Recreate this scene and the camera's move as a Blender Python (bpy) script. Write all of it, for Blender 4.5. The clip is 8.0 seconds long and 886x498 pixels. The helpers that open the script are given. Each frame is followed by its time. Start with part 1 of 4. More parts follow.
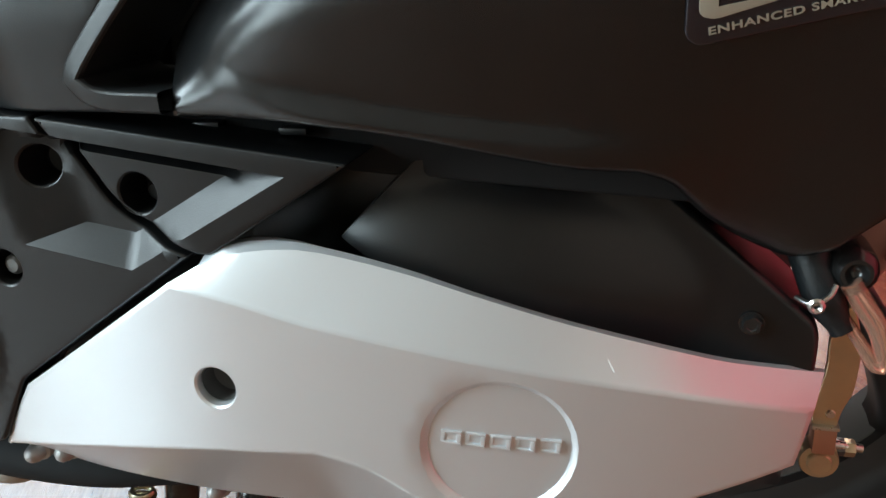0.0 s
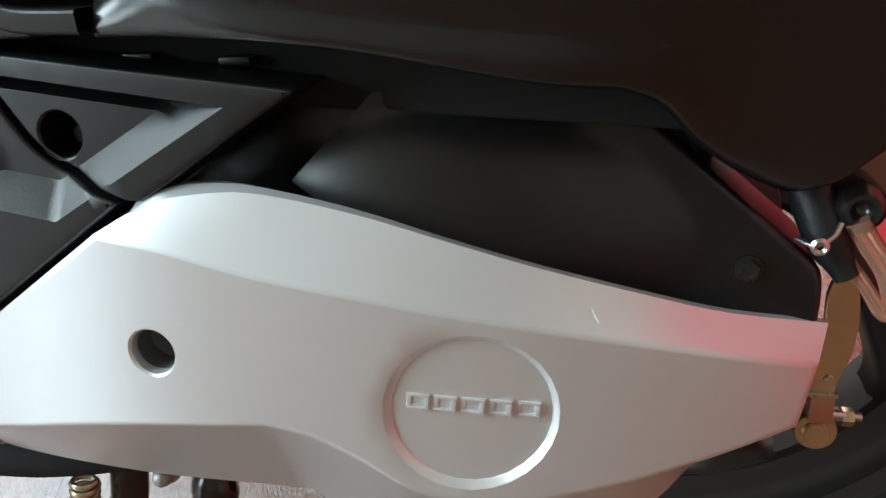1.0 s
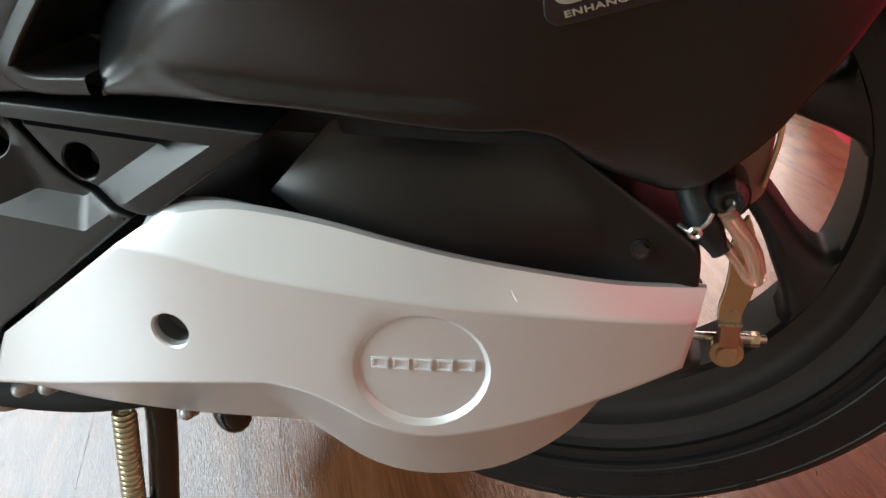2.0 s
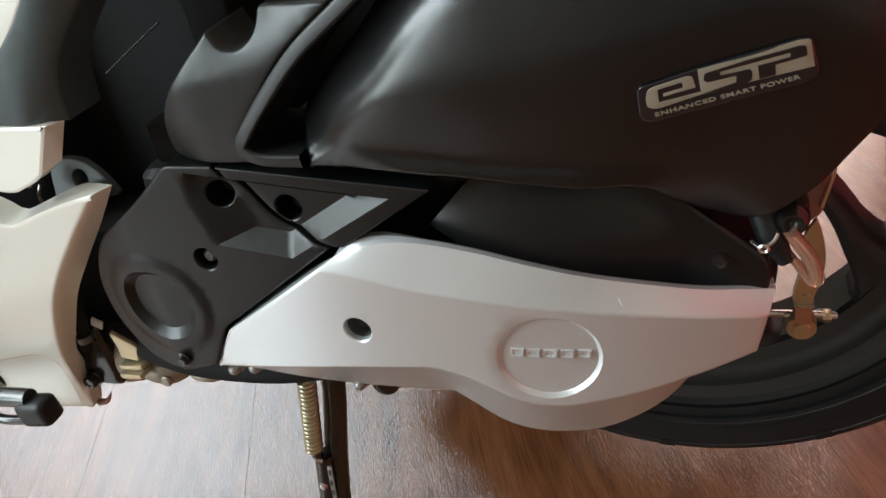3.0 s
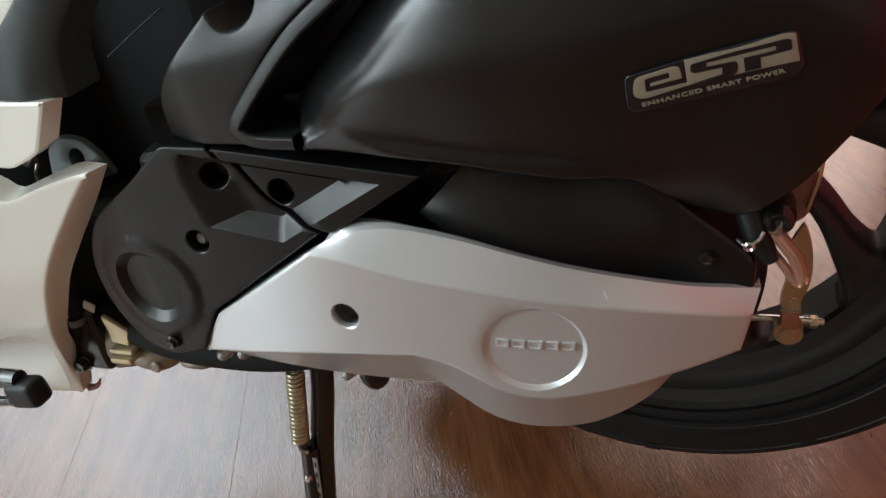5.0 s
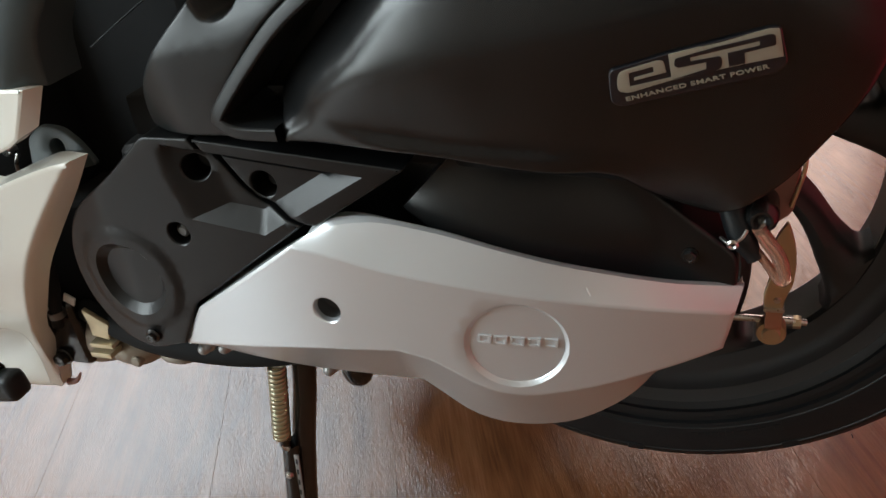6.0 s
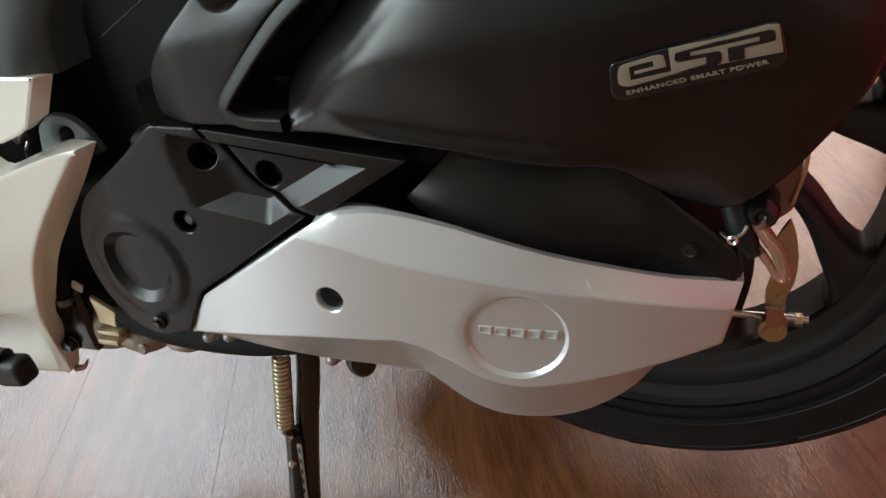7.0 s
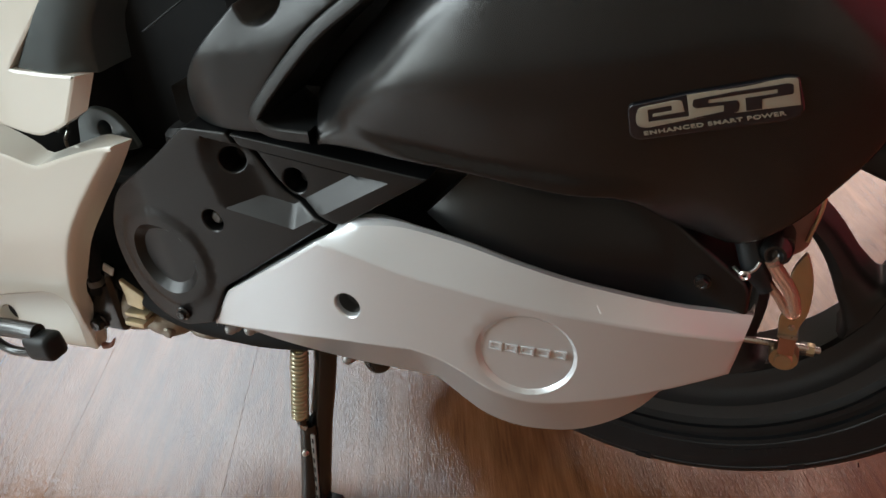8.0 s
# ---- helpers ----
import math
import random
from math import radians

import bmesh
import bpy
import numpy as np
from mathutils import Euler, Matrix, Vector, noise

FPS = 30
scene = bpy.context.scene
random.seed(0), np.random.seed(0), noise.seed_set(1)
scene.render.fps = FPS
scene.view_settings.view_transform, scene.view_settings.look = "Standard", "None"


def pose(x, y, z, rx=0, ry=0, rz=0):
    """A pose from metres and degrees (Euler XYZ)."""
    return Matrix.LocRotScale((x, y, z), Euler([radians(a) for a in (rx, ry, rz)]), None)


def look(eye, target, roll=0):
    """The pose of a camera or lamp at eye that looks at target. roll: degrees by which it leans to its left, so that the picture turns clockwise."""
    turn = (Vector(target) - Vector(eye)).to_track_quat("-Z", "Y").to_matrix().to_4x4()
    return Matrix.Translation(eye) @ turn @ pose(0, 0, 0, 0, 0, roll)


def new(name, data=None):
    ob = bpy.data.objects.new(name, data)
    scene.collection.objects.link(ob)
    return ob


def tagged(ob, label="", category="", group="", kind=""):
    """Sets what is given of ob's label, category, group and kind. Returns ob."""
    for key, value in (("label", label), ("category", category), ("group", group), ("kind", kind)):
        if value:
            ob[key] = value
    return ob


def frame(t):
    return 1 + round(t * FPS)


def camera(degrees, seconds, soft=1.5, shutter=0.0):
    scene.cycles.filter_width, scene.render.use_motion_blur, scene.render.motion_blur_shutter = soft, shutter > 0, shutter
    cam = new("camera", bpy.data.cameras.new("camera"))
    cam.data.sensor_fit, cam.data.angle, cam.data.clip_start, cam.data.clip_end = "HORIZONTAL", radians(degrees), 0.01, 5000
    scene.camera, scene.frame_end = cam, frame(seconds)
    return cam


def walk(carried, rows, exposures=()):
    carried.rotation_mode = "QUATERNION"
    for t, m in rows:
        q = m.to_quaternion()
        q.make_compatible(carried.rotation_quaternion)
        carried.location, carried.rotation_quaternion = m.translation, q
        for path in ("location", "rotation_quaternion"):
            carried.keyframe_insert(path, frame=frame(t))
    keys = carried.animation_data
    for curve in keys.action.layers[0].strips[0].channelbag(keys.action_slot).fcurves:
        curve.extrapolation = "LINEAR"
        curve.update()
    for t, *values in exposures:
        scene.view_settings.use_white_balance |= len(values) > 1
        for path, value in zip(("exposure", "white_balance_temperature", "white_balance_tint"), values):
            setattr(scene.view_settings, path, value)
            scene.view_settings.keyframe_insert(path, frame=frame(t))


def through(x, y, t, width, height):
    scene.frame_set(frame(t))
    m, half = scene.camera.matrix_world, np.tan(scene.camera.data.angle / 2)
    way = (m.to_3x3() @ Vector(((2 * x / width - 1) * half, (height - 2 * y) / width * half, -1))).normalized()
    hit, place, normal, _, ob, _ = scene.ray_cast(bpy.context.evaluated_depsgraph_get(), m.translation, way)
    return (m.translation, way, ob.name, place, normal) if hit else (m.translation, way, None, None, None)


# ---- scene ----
from mathutils.geometry import delaunay_2d_cdt

# ======== camera ========
cam = camera(56.3, 8.0)
ROWS = [
    (0.0, -0.0041, -0.4984, 0.4926, 69.97, 2.49, 14.70),
    (0.5, -0.0027, -0.4849, 0.4766, 70.51, 2.50, 13.29),
    (1.0, -0.0075, -0.4735, 0.4596, 70.23, 2.74, 12.85),
    (1.2, -0.0089, -0.4717, 0.4562, 69.86, 2.91, 12.78),
    (2.3, 0.0466, -0.5405, 0.5891, 58.93, 6.69, 13.25),
    (2.5, 0.0485, -0.5580, 0.6209, 58.17, 7.97, 14.58),
    (3.0, 0.0439, -0.5894, 0.6244, 58.03, 9.98, 17.31),
    (3.5, 0.0425, -0.5990, 0.6190, 58.58, 10.46, 18.75),
    (4.0, 0.0414, -0.6041, 0.6220, 58.79, 9.99, 19.03),
    (4.5, 0.0480, -0.6010, 0.6180, 59.00, 9.17, 18.82),
    (6.0, 0.0550, -0.5970, 0.6079, 59.20, 7.33, 18.13),
    (6.5, 0.0573, -0.5994, 0.6070, 58.98, 7.18, 18.47),
    (7.0, 0.0609, -0.6007, 0.6069, 59.11, 6.95, 19.15),
    (7.5, 0.0631, -0.5994, 0.6108, 59.29, 6.76, 19.70),
    (8.0, 0.0700, -0.5964, 0.6302, 58.09, 5.08, 22.73),
]
walk(cam, [(t, pose(x, y, z, rx, ry, rz)) for t, x, y, z, rx, ry, rz in ROWS],
     exposures=[(0.0, 0.40, 6500, 8), (1.2, 0.33, 6600, 8), (2.5, 0.56, 7000, 12), (3.5, -0.24, 6950, 13), (8.0, -0.14, 7100, 14)])

# ======== light ========
world = bpy.data.worlds.new("daylight")
scene.world = world
world.use_nodes = True
sky = world.node_tree.nodes.new("ShaderNodeTexSky")
sky.sky_type, sky.sun_disc = "NISHITA", False
sky.sun_elevation, sky.sun_rotation = radians(40), radians(-100)
world.node_tree.nodes["Background"].inputs["Strength"].default_value = 0.12
world.node_tree.links.new(sky.outputs[0], world.node_tree.nodes["Background"].inputs["Color"])


def area_lamp(name, power, size_x, size_y, place, target, colour):
    data = bpy.data.lights.new(name, "AREA")
    data.shape, data.size, data.size_y, data.energy, data.color = "RECTANGLE", size_x, size_y, power, colour
    ob = new(name, data)
    ob.matrix_world = look(place, target)
    return ob


# area lamps added as daylight from windows and glass doors out of view
area_lamp("front_fill_daylight", 60, 1.2, 1.2, (-2.44, -1.2, 1.75), (0.0, -0.45, 0.7), (0.74, 0.92, 1.0))
area_lamp("window_daylight", 34, 1.15, 1.75, (-2.44, 1.2, 1.75), (0.0, 1.1, 1.4), (0.68, 0.87, 1.0))
area_lamp("high_window_daylight", 22, 0.75, 1.6, (-2.025, 1.86, 2.0), (-1.1, 0.0, 1.6), (0.68, 0.87, 1.0))
# pinkish lamp, added to brighten the floor behind the wheel
area_lamp("tail_floor_fill", 12.5, 0.8, 1.3, (0.185, 1.4, 0.74), (-1.0, 1.12, 0.7), (1.0, 0.80, 0.72))
# added to light the surfaces that face the camera
area_lamp("front_left_fill", 41, 0.6, 2.0, (-2.1, -1.86, 1.15), (-0.3, -0.2, 0.4), (0.74, 0.92, 1.0))


# ======== materials ========
def mat(name, colour, rough=0.5, metal=0.0, coat=0.0, vary=0.12, scale=9.0, bump=0.0, bump_scale=400.0,
        rough_vary=0.1, spec=0.5, second=None, coat_rough=0.05, wear=0.0, through=0.0):
    """A procedural surface: a base colour with blotches, uneven gloss and a fine relief."""
    m = bpy.data.materials.new(name)
    m.use_nodes = True
    nt = m.node_tree
    b = nt.nodes["Principled BSDF"]
    b.inputs["Metallic"].default_value = metal
    b.inputs["Transmission Weight"].default_value = through
    b.inputs["Specular IOR Level"].default_value = spec
    b.inputs["Coat Weight"].default_value = coat
    b.inputs["Coat Roughness"].default_value = coat_rough
    tc = nt.nodes.new("ShaderNodeTexCoord")
    n1 = nt.nodes.new("ShaderNodeTexNoise")
    n1.inputs["Scale"].default_value, n1.inputs["Detail"].default_value = scale, 6
    nt.links.new(tc.outputs["Object"], n1.inputs["Vector"])
    ramp = nt.nodes.new("ShaderNodeMix")
    ramp.data_type = "RGBA"
    dark = second or [c * (1 - vary) for c in colour]
    ramp.inputs["A"].default_value = (*dark, 1)
    ramp.inputs["B"].default_value = (*[min(1, c * (1 + vary)) for c in colour], 1)
    nt.links.new(n1.outputs["Fac"], ramp.inputs["Factor"])
    last = ramp.outputs["Result"]
    n2 = nt.nodes.new("ShaderNodeTexNoise")
    n2.inputs["Scale"].default_value, n2.inputs["Detail"].default_value = scale * 6, 4
    nt.links.new(tc.outputs["Object"], n2.inputs["Vector"])
    if wear:
        sp = nt.nodes.new("ShaderNodeValToRGB")
        sp.color_ramp.elements[0].position, sp.color_ramp.elements[1].position = 0.66, 0.74
        sp.color_ramp.elements[0].color, sp.color_ramp.elements[1].color = (0, 0, 0, 1), (wear, wear, wear, 1)
        n3 = nt.nodes.new("ShaderNodeTexNoise")
        n3.inputs["Scale"].default_value, n3.inputs["Detail"].default_value = scale * 14, 2
        nt.links.new(tc.outputs["Object"], n3.inputs["Vector"])
        nt.links.new(n3.outputs["Fac"], sp.inputs["Fac"])
        dust = nt.nodes.new("ShaderNodeMix")
        dust.data_type = "RGBA"
        dust.inputs["B"].default_value = (0.42, 0.4, 0.37, 1)
        nt.links.new(sp.outputs["Color"], dust.inputs["Factor"])
        nt.links.new(last, dust.inputs["A"])
        last = dust.outputs["Result"]
    nt.links.new(last, b.inputs["Base Color"])
    rr = nt.nodes.new("ShaderNodeMapRange")
    rr.inputs["To Min"].default_value = max(0.02, rough * (1 - rough_vary))
    rr.inputs["To Max"].default_value = min(1, rough * (1 + rough_vary))
    nt.links.new(n2.outputs["Fac"], rr.inputs["Value"])
    nt.links.new(rr.outputs["Result"], b.inputs["Roughness"])
    if bump:
        n4 = nt.nodes.new("ShaderNodeTexNoise")
        n4.inputs["Scale"].default_value, n4.inputs["Detail"].default_value = bump_scale, 3
        nt.links.new(tc.outputs["Object"], n4.inputs["Vector"])
        bp = nt.nodes.new("ShaderNodeBump")
        bp.inputs["Strength"].default_value, bp.inputs["Distance"].default_value = bump, 0.001
        nt.links.new(n4.outputs["Fac"], bp.inputs["Height"])
        nt.links.new(bp.outputs["Normal"], b.inputs["Normal"])
    return m


SILVER = mat("silver_paint", (0.745, 0.785, 0.82), 0.33, 0.58, 0.2, 0.03, 5, 0, 1500, 0.08, coat_rough=0.12)
# black plastic; the shade in gaps and recesses is put into it too
MATT = mat("matt_black_plastic_and_gap_shade", (0.015, 0.0152, 0.0156), 0.8, 0, 0, 0.25, 14, 0.1, 900, spec=0.15)
SILVER_DULL = mat("cast_aluminium", (0.42, 0.42, 0.42), 0.5, 0.75, 0, 0.12, 30, 0.25, 700)
BODY = mat("satin_black_plastic", (0.0092, 0.0096, 0.0100), 0.23, 0, 0, 0.15, 6, 0.05, 1800, 0.1, wear=0.006, spec=0.5)
GRAIN = mat("grained_black_plastic", (0.0065, 0.0068, 0.0072), 0.34, 0, 0, 0.2, 12, 0.10, 1700, 0.12, wear=0.008, spec=0.4)
INNER = mat("dull_black_plastic", (0.018, 0.018, 0.0182), 0.5, 0, 0, 0.25, 14, 0.12, 1200, wear=0.02, spec=0.25)
DOME = mat("satin_black_case_paint", (0.006, 0.0066, 0.0073), 0.31, 0, 0, 0.2, 9, 0.05, 1200, wear=0.006, spec=0.5)
GREY_PLASTIC = mat("dark_grey_plastic", (0.0125, 0.014, 0.0147), 0.37, 0, 0, 0.12, 8, 0.08, 1600, spec=0.42)
WHITE = mat("pearl_white_paint", (0.80, 0.785, 0.71), 0.22, 0, 0.6, 0.03, 4, 0, 0, 0.1, coat_rough=0.04)
# black panel whose base is raised to teal for the sky it reflects
GLOSS_TEAL = mat("satin_black_panel", (0.042, 0.060, 0.064), 0.42, 0, 0, 0.12, 5, 0.05, 1500)
RUBBER = mat("tyre_rubber", (0.0105, 0.0125, 0.014), 0.46, 0, 0, 0.3, 40, 0.25, 500, wear=0.02, spec=0.35)
RIM = mat("black_rim_paint", (0.021, 0.023, 0.024), 0.5, 0, 0, 0.2, 12, 0.04, 700)
BARREL = mat("grey_rim_barrel", (0.17, 0.18, 0.175), 0.45, 0.2, 0, 0.15, 10, 0.05, 600)
GOLD = mat("yellow_zinc_plate", (0.66, 0.52, 0.32), 0.34, 0.85, 0, 0.2, 60, 0.08, 500, second=(0.55, 0.48, 0.36))
STEEL = mat("bright_steel", (0.62, 0.6, 0.57), 0.28, 1.0, 0, 0.15, 60, 0.08, 600)
BLACK_METAL = mat("black_painted_steel", (0.014, 0.014, 0.014), 0.26, 0, 0.3, 0.3, 30, 0.06, 500)
CASE = mat("weathered_alloy_case", (0.36, 0.32, 0.27), 0.48, 0.6, 0, 0.25, 40, 0.3, 400)
SPRING = mat("pale_zinc_spring", (0.66, 0.62, 0.46), 0.3, 0.9, 0, 0.2, 80, 0.05, 500)
COPPER = mat("dull_copper", (0.6, 0.36, 0.28), 0.35, 0.9, 0, 0.2, 80)
BRASS = mat("dull_yellow_plate", (0.62, 0.52, 0.35), 0.4, 0.7, 0, 0.25, 60, 0.1, 500)
SHIELD = mat("brown_mud_shield", (0.34, 0.16, 0.13), 0.4, 0, 0, 0.2, 20, 0.1, 300)
TUBE = mat("clear_hose", (0.85, 0.5, 0.36), 0.2, 0, 0.2, 0.1, 30, through=0.75)
BADGE_DARK = mat("badge_gloss_black", (0.012, 0.014, 0.02), 0.12, 0, 0.5, 0.1, 10)
BADGE_SILVER = mat("badge_silver_foil", (0.40, 0.385, 0.31), 0.4, 0.15, 0, 0.06, 30)
RED_STAND_IN = mat("red_stand_in_paint", (0.60, 0.036, 0.05), 0.45, 0, 0, 0.1, 3, 0.08, 60)
PLASTER = mat("pale_plaster", (0.4, 0.39, 0.37), 0.8, 0, 0, 0.08, 2, 0.1, 80)
TAN_WALL = mat("dull_tan_wall_paint", (0.40, 0.30, 0.24), 0.7, 0, 0, 0.1, 2, 0.1, 80)
SOUTH_WALL = mat("cream_wall_paint", (0.36, 0.305, 0.24), 0.7, 0, 0, 0.12, 2, 0.1, 80)
DARK_ZINC = mat("dull_dark_zinc", (0.16, 0.16, 0.155), 0.42, 0.7, 0, 0.2, 60, 0.08, 500)
HOLE_GREY = mat("grey_hole_insert", (0.10, 0.10, 0.098), 0.6, 0, 0, 0.15, 30, 0.05, 600)
FRAME_PAINT = mat("window_frame_paint", (0.7, 0.7, 0.68), 0.4, 0, 0, 0.05, 6)
CEILING = mat("ceiling_paint", (0.58, 0.48, 0.36), 0.85, 0, 0, 0.05, 2, 0.05, 60)


def wood_material():
    """Reddish laminate: plank-long grain, darker figure, short pressed pores."""
    m = bpy.data.materials.new("reddish_wood_laminate")
    m.use_nodes = True
    nt = m.node_tree
    b = nt.nodes["Principled BSDF"]
    tc = nt.nodes.new("ShaderNodeTexCoord")
    info = nt.nodes.new("ShaderNodeObjectInfo")
    shift = nt.nodes.new("ShaderNodeVectorMath")
    shift.operation = "MULTIPLY_ADD"
    comb = nt.nodes.new("ShaderNodeCombineXYZ")
    for k in range(3):
        nt.links.new(info.outputs["Random"], comb.inputs[k])
    nt.links.new(comb.outputs[0], shift.inputs[0])
    shift.inputs[1].default_value = (7.3, 3.1, 5.7)
    nt.links.new(tc.outputs["Object"], shift.inputs[2])

    def noise_of(stretch, scale, detail, distortion=0.0):
        mp = nt.nodes.new("ShaderNodeMapping")
        mp.inputs["Scale"].default_value = stretch
        nt.links.new(shift.outputs[0], mp.inputs["Vector"])
        n = nt.nodes.new("ShaderNodeTexNoise")
        n.inputs["Scale"].default_value, n.inputs["Detail"].default_value = scale, detail
        n.inputs["Distortion"].default_value = distortion
        nt.links.new(mp.outputs[0], n.inputs["Vector"])
        return n.outputs["Fac"]

    figure = noise_of((1.5, 8, 8), 2.0, 5, 1.6)
    streak = noise_of((8, 150, 150), 3, 4)
    pores = noise_of((24, 300, 300), 4, 2)
    ramp = nt.nodes.new("ShaderNodeValToRGB")
    e = ramp.color_ramp.elements
    e[0].position, e[0].color = 0.3, (0.108, 0.039, 0.015, 1)
    e[1].position, e[1].color = 0.75, (0.31, 0.14, 0.064, 1)
    mid = ramp.color_ramp.elements.new(0.52)
    mid.color = (0.210, 0.084, 0.034, 1)
    mix = nt.nodes.new("ShaderNodeMath")
    mix.operation = "MULTIPLY_ADD"
    mix.inputs[1].default_value = 0.40
    nt.links.new(streak, mix.inputs[0])
    half = nt.nodes.new("ShaderNodeMath")
    half.operation = "MULTIPLY"
    half.inputs[1].default_value = 0.62
    nt.links.new(figure, half.inputs[0])
    nt.links.new(half.outputs[0], mix.inputs[2])
    nt.links.new(mix.outputs[0], ramp.inputs["Fac"])
    rings = noise_of((0.9, 5.5, 5.5), 1.6, 2, 0.6)
    many = nt.nodes.new("ShaderNodeMath")
    many.operation = "MULTIPLY"
    many.inputs[1].default_value = 12.0
    nt.links.new(rings, many.inputs[0])
    fold = nt.nodes.new("ShaderNodeMath")
    fold.operation = "PINGPONG"
    fold.inputs[1].default_value = 0.5
    nt.links.new(many.outputs[0], fold.inputs[0])
    line = nt.nodes.new("ShaderNodeMapRange")
    line.inputs["From Min"].default_value, line.inputs["From Max"].default_value = 0.0, 0.4
    line.inputs["To Min"].default_value, line.inputs["To Max"].default_value = 0.80, 1.04
    nt.links.new(fold.outputs[0], line.inputs["Value"])
    tone = nt.nodes.new("ShaderNodeVectorMath")
    tone.operation = "SCALE"
    nt.links.new(ramp.outputs["Color"], tone.inputs[0])
    nt.links.new(line.outputs["Result"], tone.inputs["Scale"])
    nt.links.new(tone.outputs["Vector"], b.inputs["Base Color"])
    rr = nt.nodes.new("ShaderNodeMapRange")
    rr.inputs["To Min"].default_value, rr.inputs["To Max"].default_value = 0.12, 0.18
    nt.links.new(streak, rr.inputs["Value"])
    nt.links.new(rr.outputs["Result"], b.inputs["Roughness"])
    b.inputs["Specular IOR Level"].default_value = 0.95
    b.inputs["Coat Weight"].default_value, b.inputs["Coat Roughness"].default_value = 0.14, 0.22
    cut = nt.nodes.new("ShaderNodeMapRange")
    cut.inputs["From Min"].default_value, cut.inputs["From Max"].default_value = 0.42, 0.62
    nt.links.new(pores, cut.inputs["Value"])
    bp = nt.nodes.new("ShaderNodeBump")
    bp.inputs["Strength"].default_value, bp.inputs["Distance"].default_value = 0.21, 0.0008
    mottle = nt.nodes.new("ShaderNodeMath")
    mottle.operation = "MULTIPLY_ADD"
    mottle.inputs[1].default_value = 1.2
    nt.links.new(noise_of((1, 1.5, 1.5), 85, 2), mottle.inputs[0])
    nt.links.new(cut.outputs["Result"], mottle.inputs[2])
    nt.links.new(mottle.outputs[0], bp.inputs["Height"])
    nt.links.new(bp.outputs["Normal"], b.inputs["Normal"])
    return m


WOOD = wood_material()


# ======== mesh helpers ========
def part(name, bm, material, parent=None, label="", sharp=35):
    """Links a bmesh as one mesh object under a thing or a part."""
    bmesh.ops.recalc_face_normals(bm, faces=bm.faces)
    me = bpy.data.meshes.new(name)
    bm.to_mesh(me)
    bm.free()
    me.materials.append(material)
    me.polygons.foreach_set("use_smooth", [True] * len(me.polygons))
    me.set_sharp_from_angle(angle=radians(sharp))
    ob = new(name, me)
    if parent:
        ob.parent = parent
    if label:
        tagged(ob, label)
    return ob


def spline(pts, n):
    """n + 1 points along a smooth curve through pts, even in length."""
    pts = [Vector(p) for p in pts]
    if len(pts) == 2:
        dense = [pts[0].lerp(pts[1], i / 40) for i in range(41)]
    else:
        ext = [2 * pts[0] - pts[1]] + pts + [2 * pts[-1] - pts[-2]]
        dense = []
        for i in range(1, len(ext) - 2):
            a, b, c, d = ext[i - 1], ext[i], ext[i + 1], ext[i + 2]
            for k in range(16):
                t = k / 16
                dense.append(0.5 * (2 * b + (c - a) * t + (2 * a - 5 * b + 4 * c - d) * t * t + (3 * b - a - 3 * c + d) * t ** 3))
        dense.append(pts[-1])
    acc = [0.0]
    for a, b in zip(dense, dense[1:]):
        acc.append(acc[-1] + (b - a).length)
    out, j = [], 0
    for i in range(n + 1):
        s = acc[-1] * i / n
        while j < len(acc) - 2 and acc[j + 1] < s:
            j += 1
        f = (s - acc[j]) / max(1e-9, acc[j + 1] - acc[j])
        out.append(dense[j].lerp(dense[j + 1], min(1, max(0, f))))
    return out


def fillet(pts, steps=5):
    """A closed outline from (x, z, radius) corners."""
    out, n = [], len(pts)
    for i in range(n):
        p, a, b = Vector(pts[i][:2]), Vector(pts[i - 1][:2]), Vector(pts[(i + 1) % n][:2])
        r = pts[i][2] if len(pts[i]) > 2 else 0
        if r <= 0:
            out.append(p)
            continue
        da, db = (a - p).normalized(), (b - p).normalized()
        cut = min(r, (a - p).length * 0.48, (b - p).length * 0.48)
        for k in range(steps + 1):
            t = k / steps
            out.append((1 - t) ** 2 * (p + da * cut) + 2 * t * (1 - t) * p + t * t * (p + db * cut))
    return out


def closed(*segments, n=14):
    """A closed outline joined from smooth segments."""
    out = []
    for s in segments:
        out += spline(s, n)[:-1]
    return out


def inside(x, z, poly):
    hit, j = False, len(poly) - 1
    for i in range(len(poly)):
        xi, zi, xj, zj = poly[i][0], poly[i][1], poly[j][0], poly[j][1]
        if (zi > z) != (zj > z) and x < (xj - xi) * (z - zi) / (zj - zi) + xi:
            hit = not hit
        j = i
    return hit


def densify(poly, step):
    out = []
    for a, b in zip(poly, poly[1:] + poly[:1]):
        k = max(1, int((b - a).length / step))
        out += [a.lerp(b, i / k) for i in range(k)]
    return out


def inset_of(poly, d):
    n, out = len(poly), []
    area = sum(poly[i - 1][0] * poly[i][1] - poly[i][0] * poly[i - 1][1] for i in range(n))
    s = 1 if area > 0 else -1
    for i in range(n):
        e1, e2 = (poly[i] - poly[i - 1]).normalized(), (poly[(i + 1) % n] - poly[i]).normalized()
        n1, n2 = Vector((-e1.y, e1.x)) * s, Vector((-e2.y, e2.x)) * s
        m = n1 + n2
        m = m.normalized() if m.length > 1e-6 else n1
        out.append(poly[i] + m * d / max(0.5, m.dot(n1)))
    return out


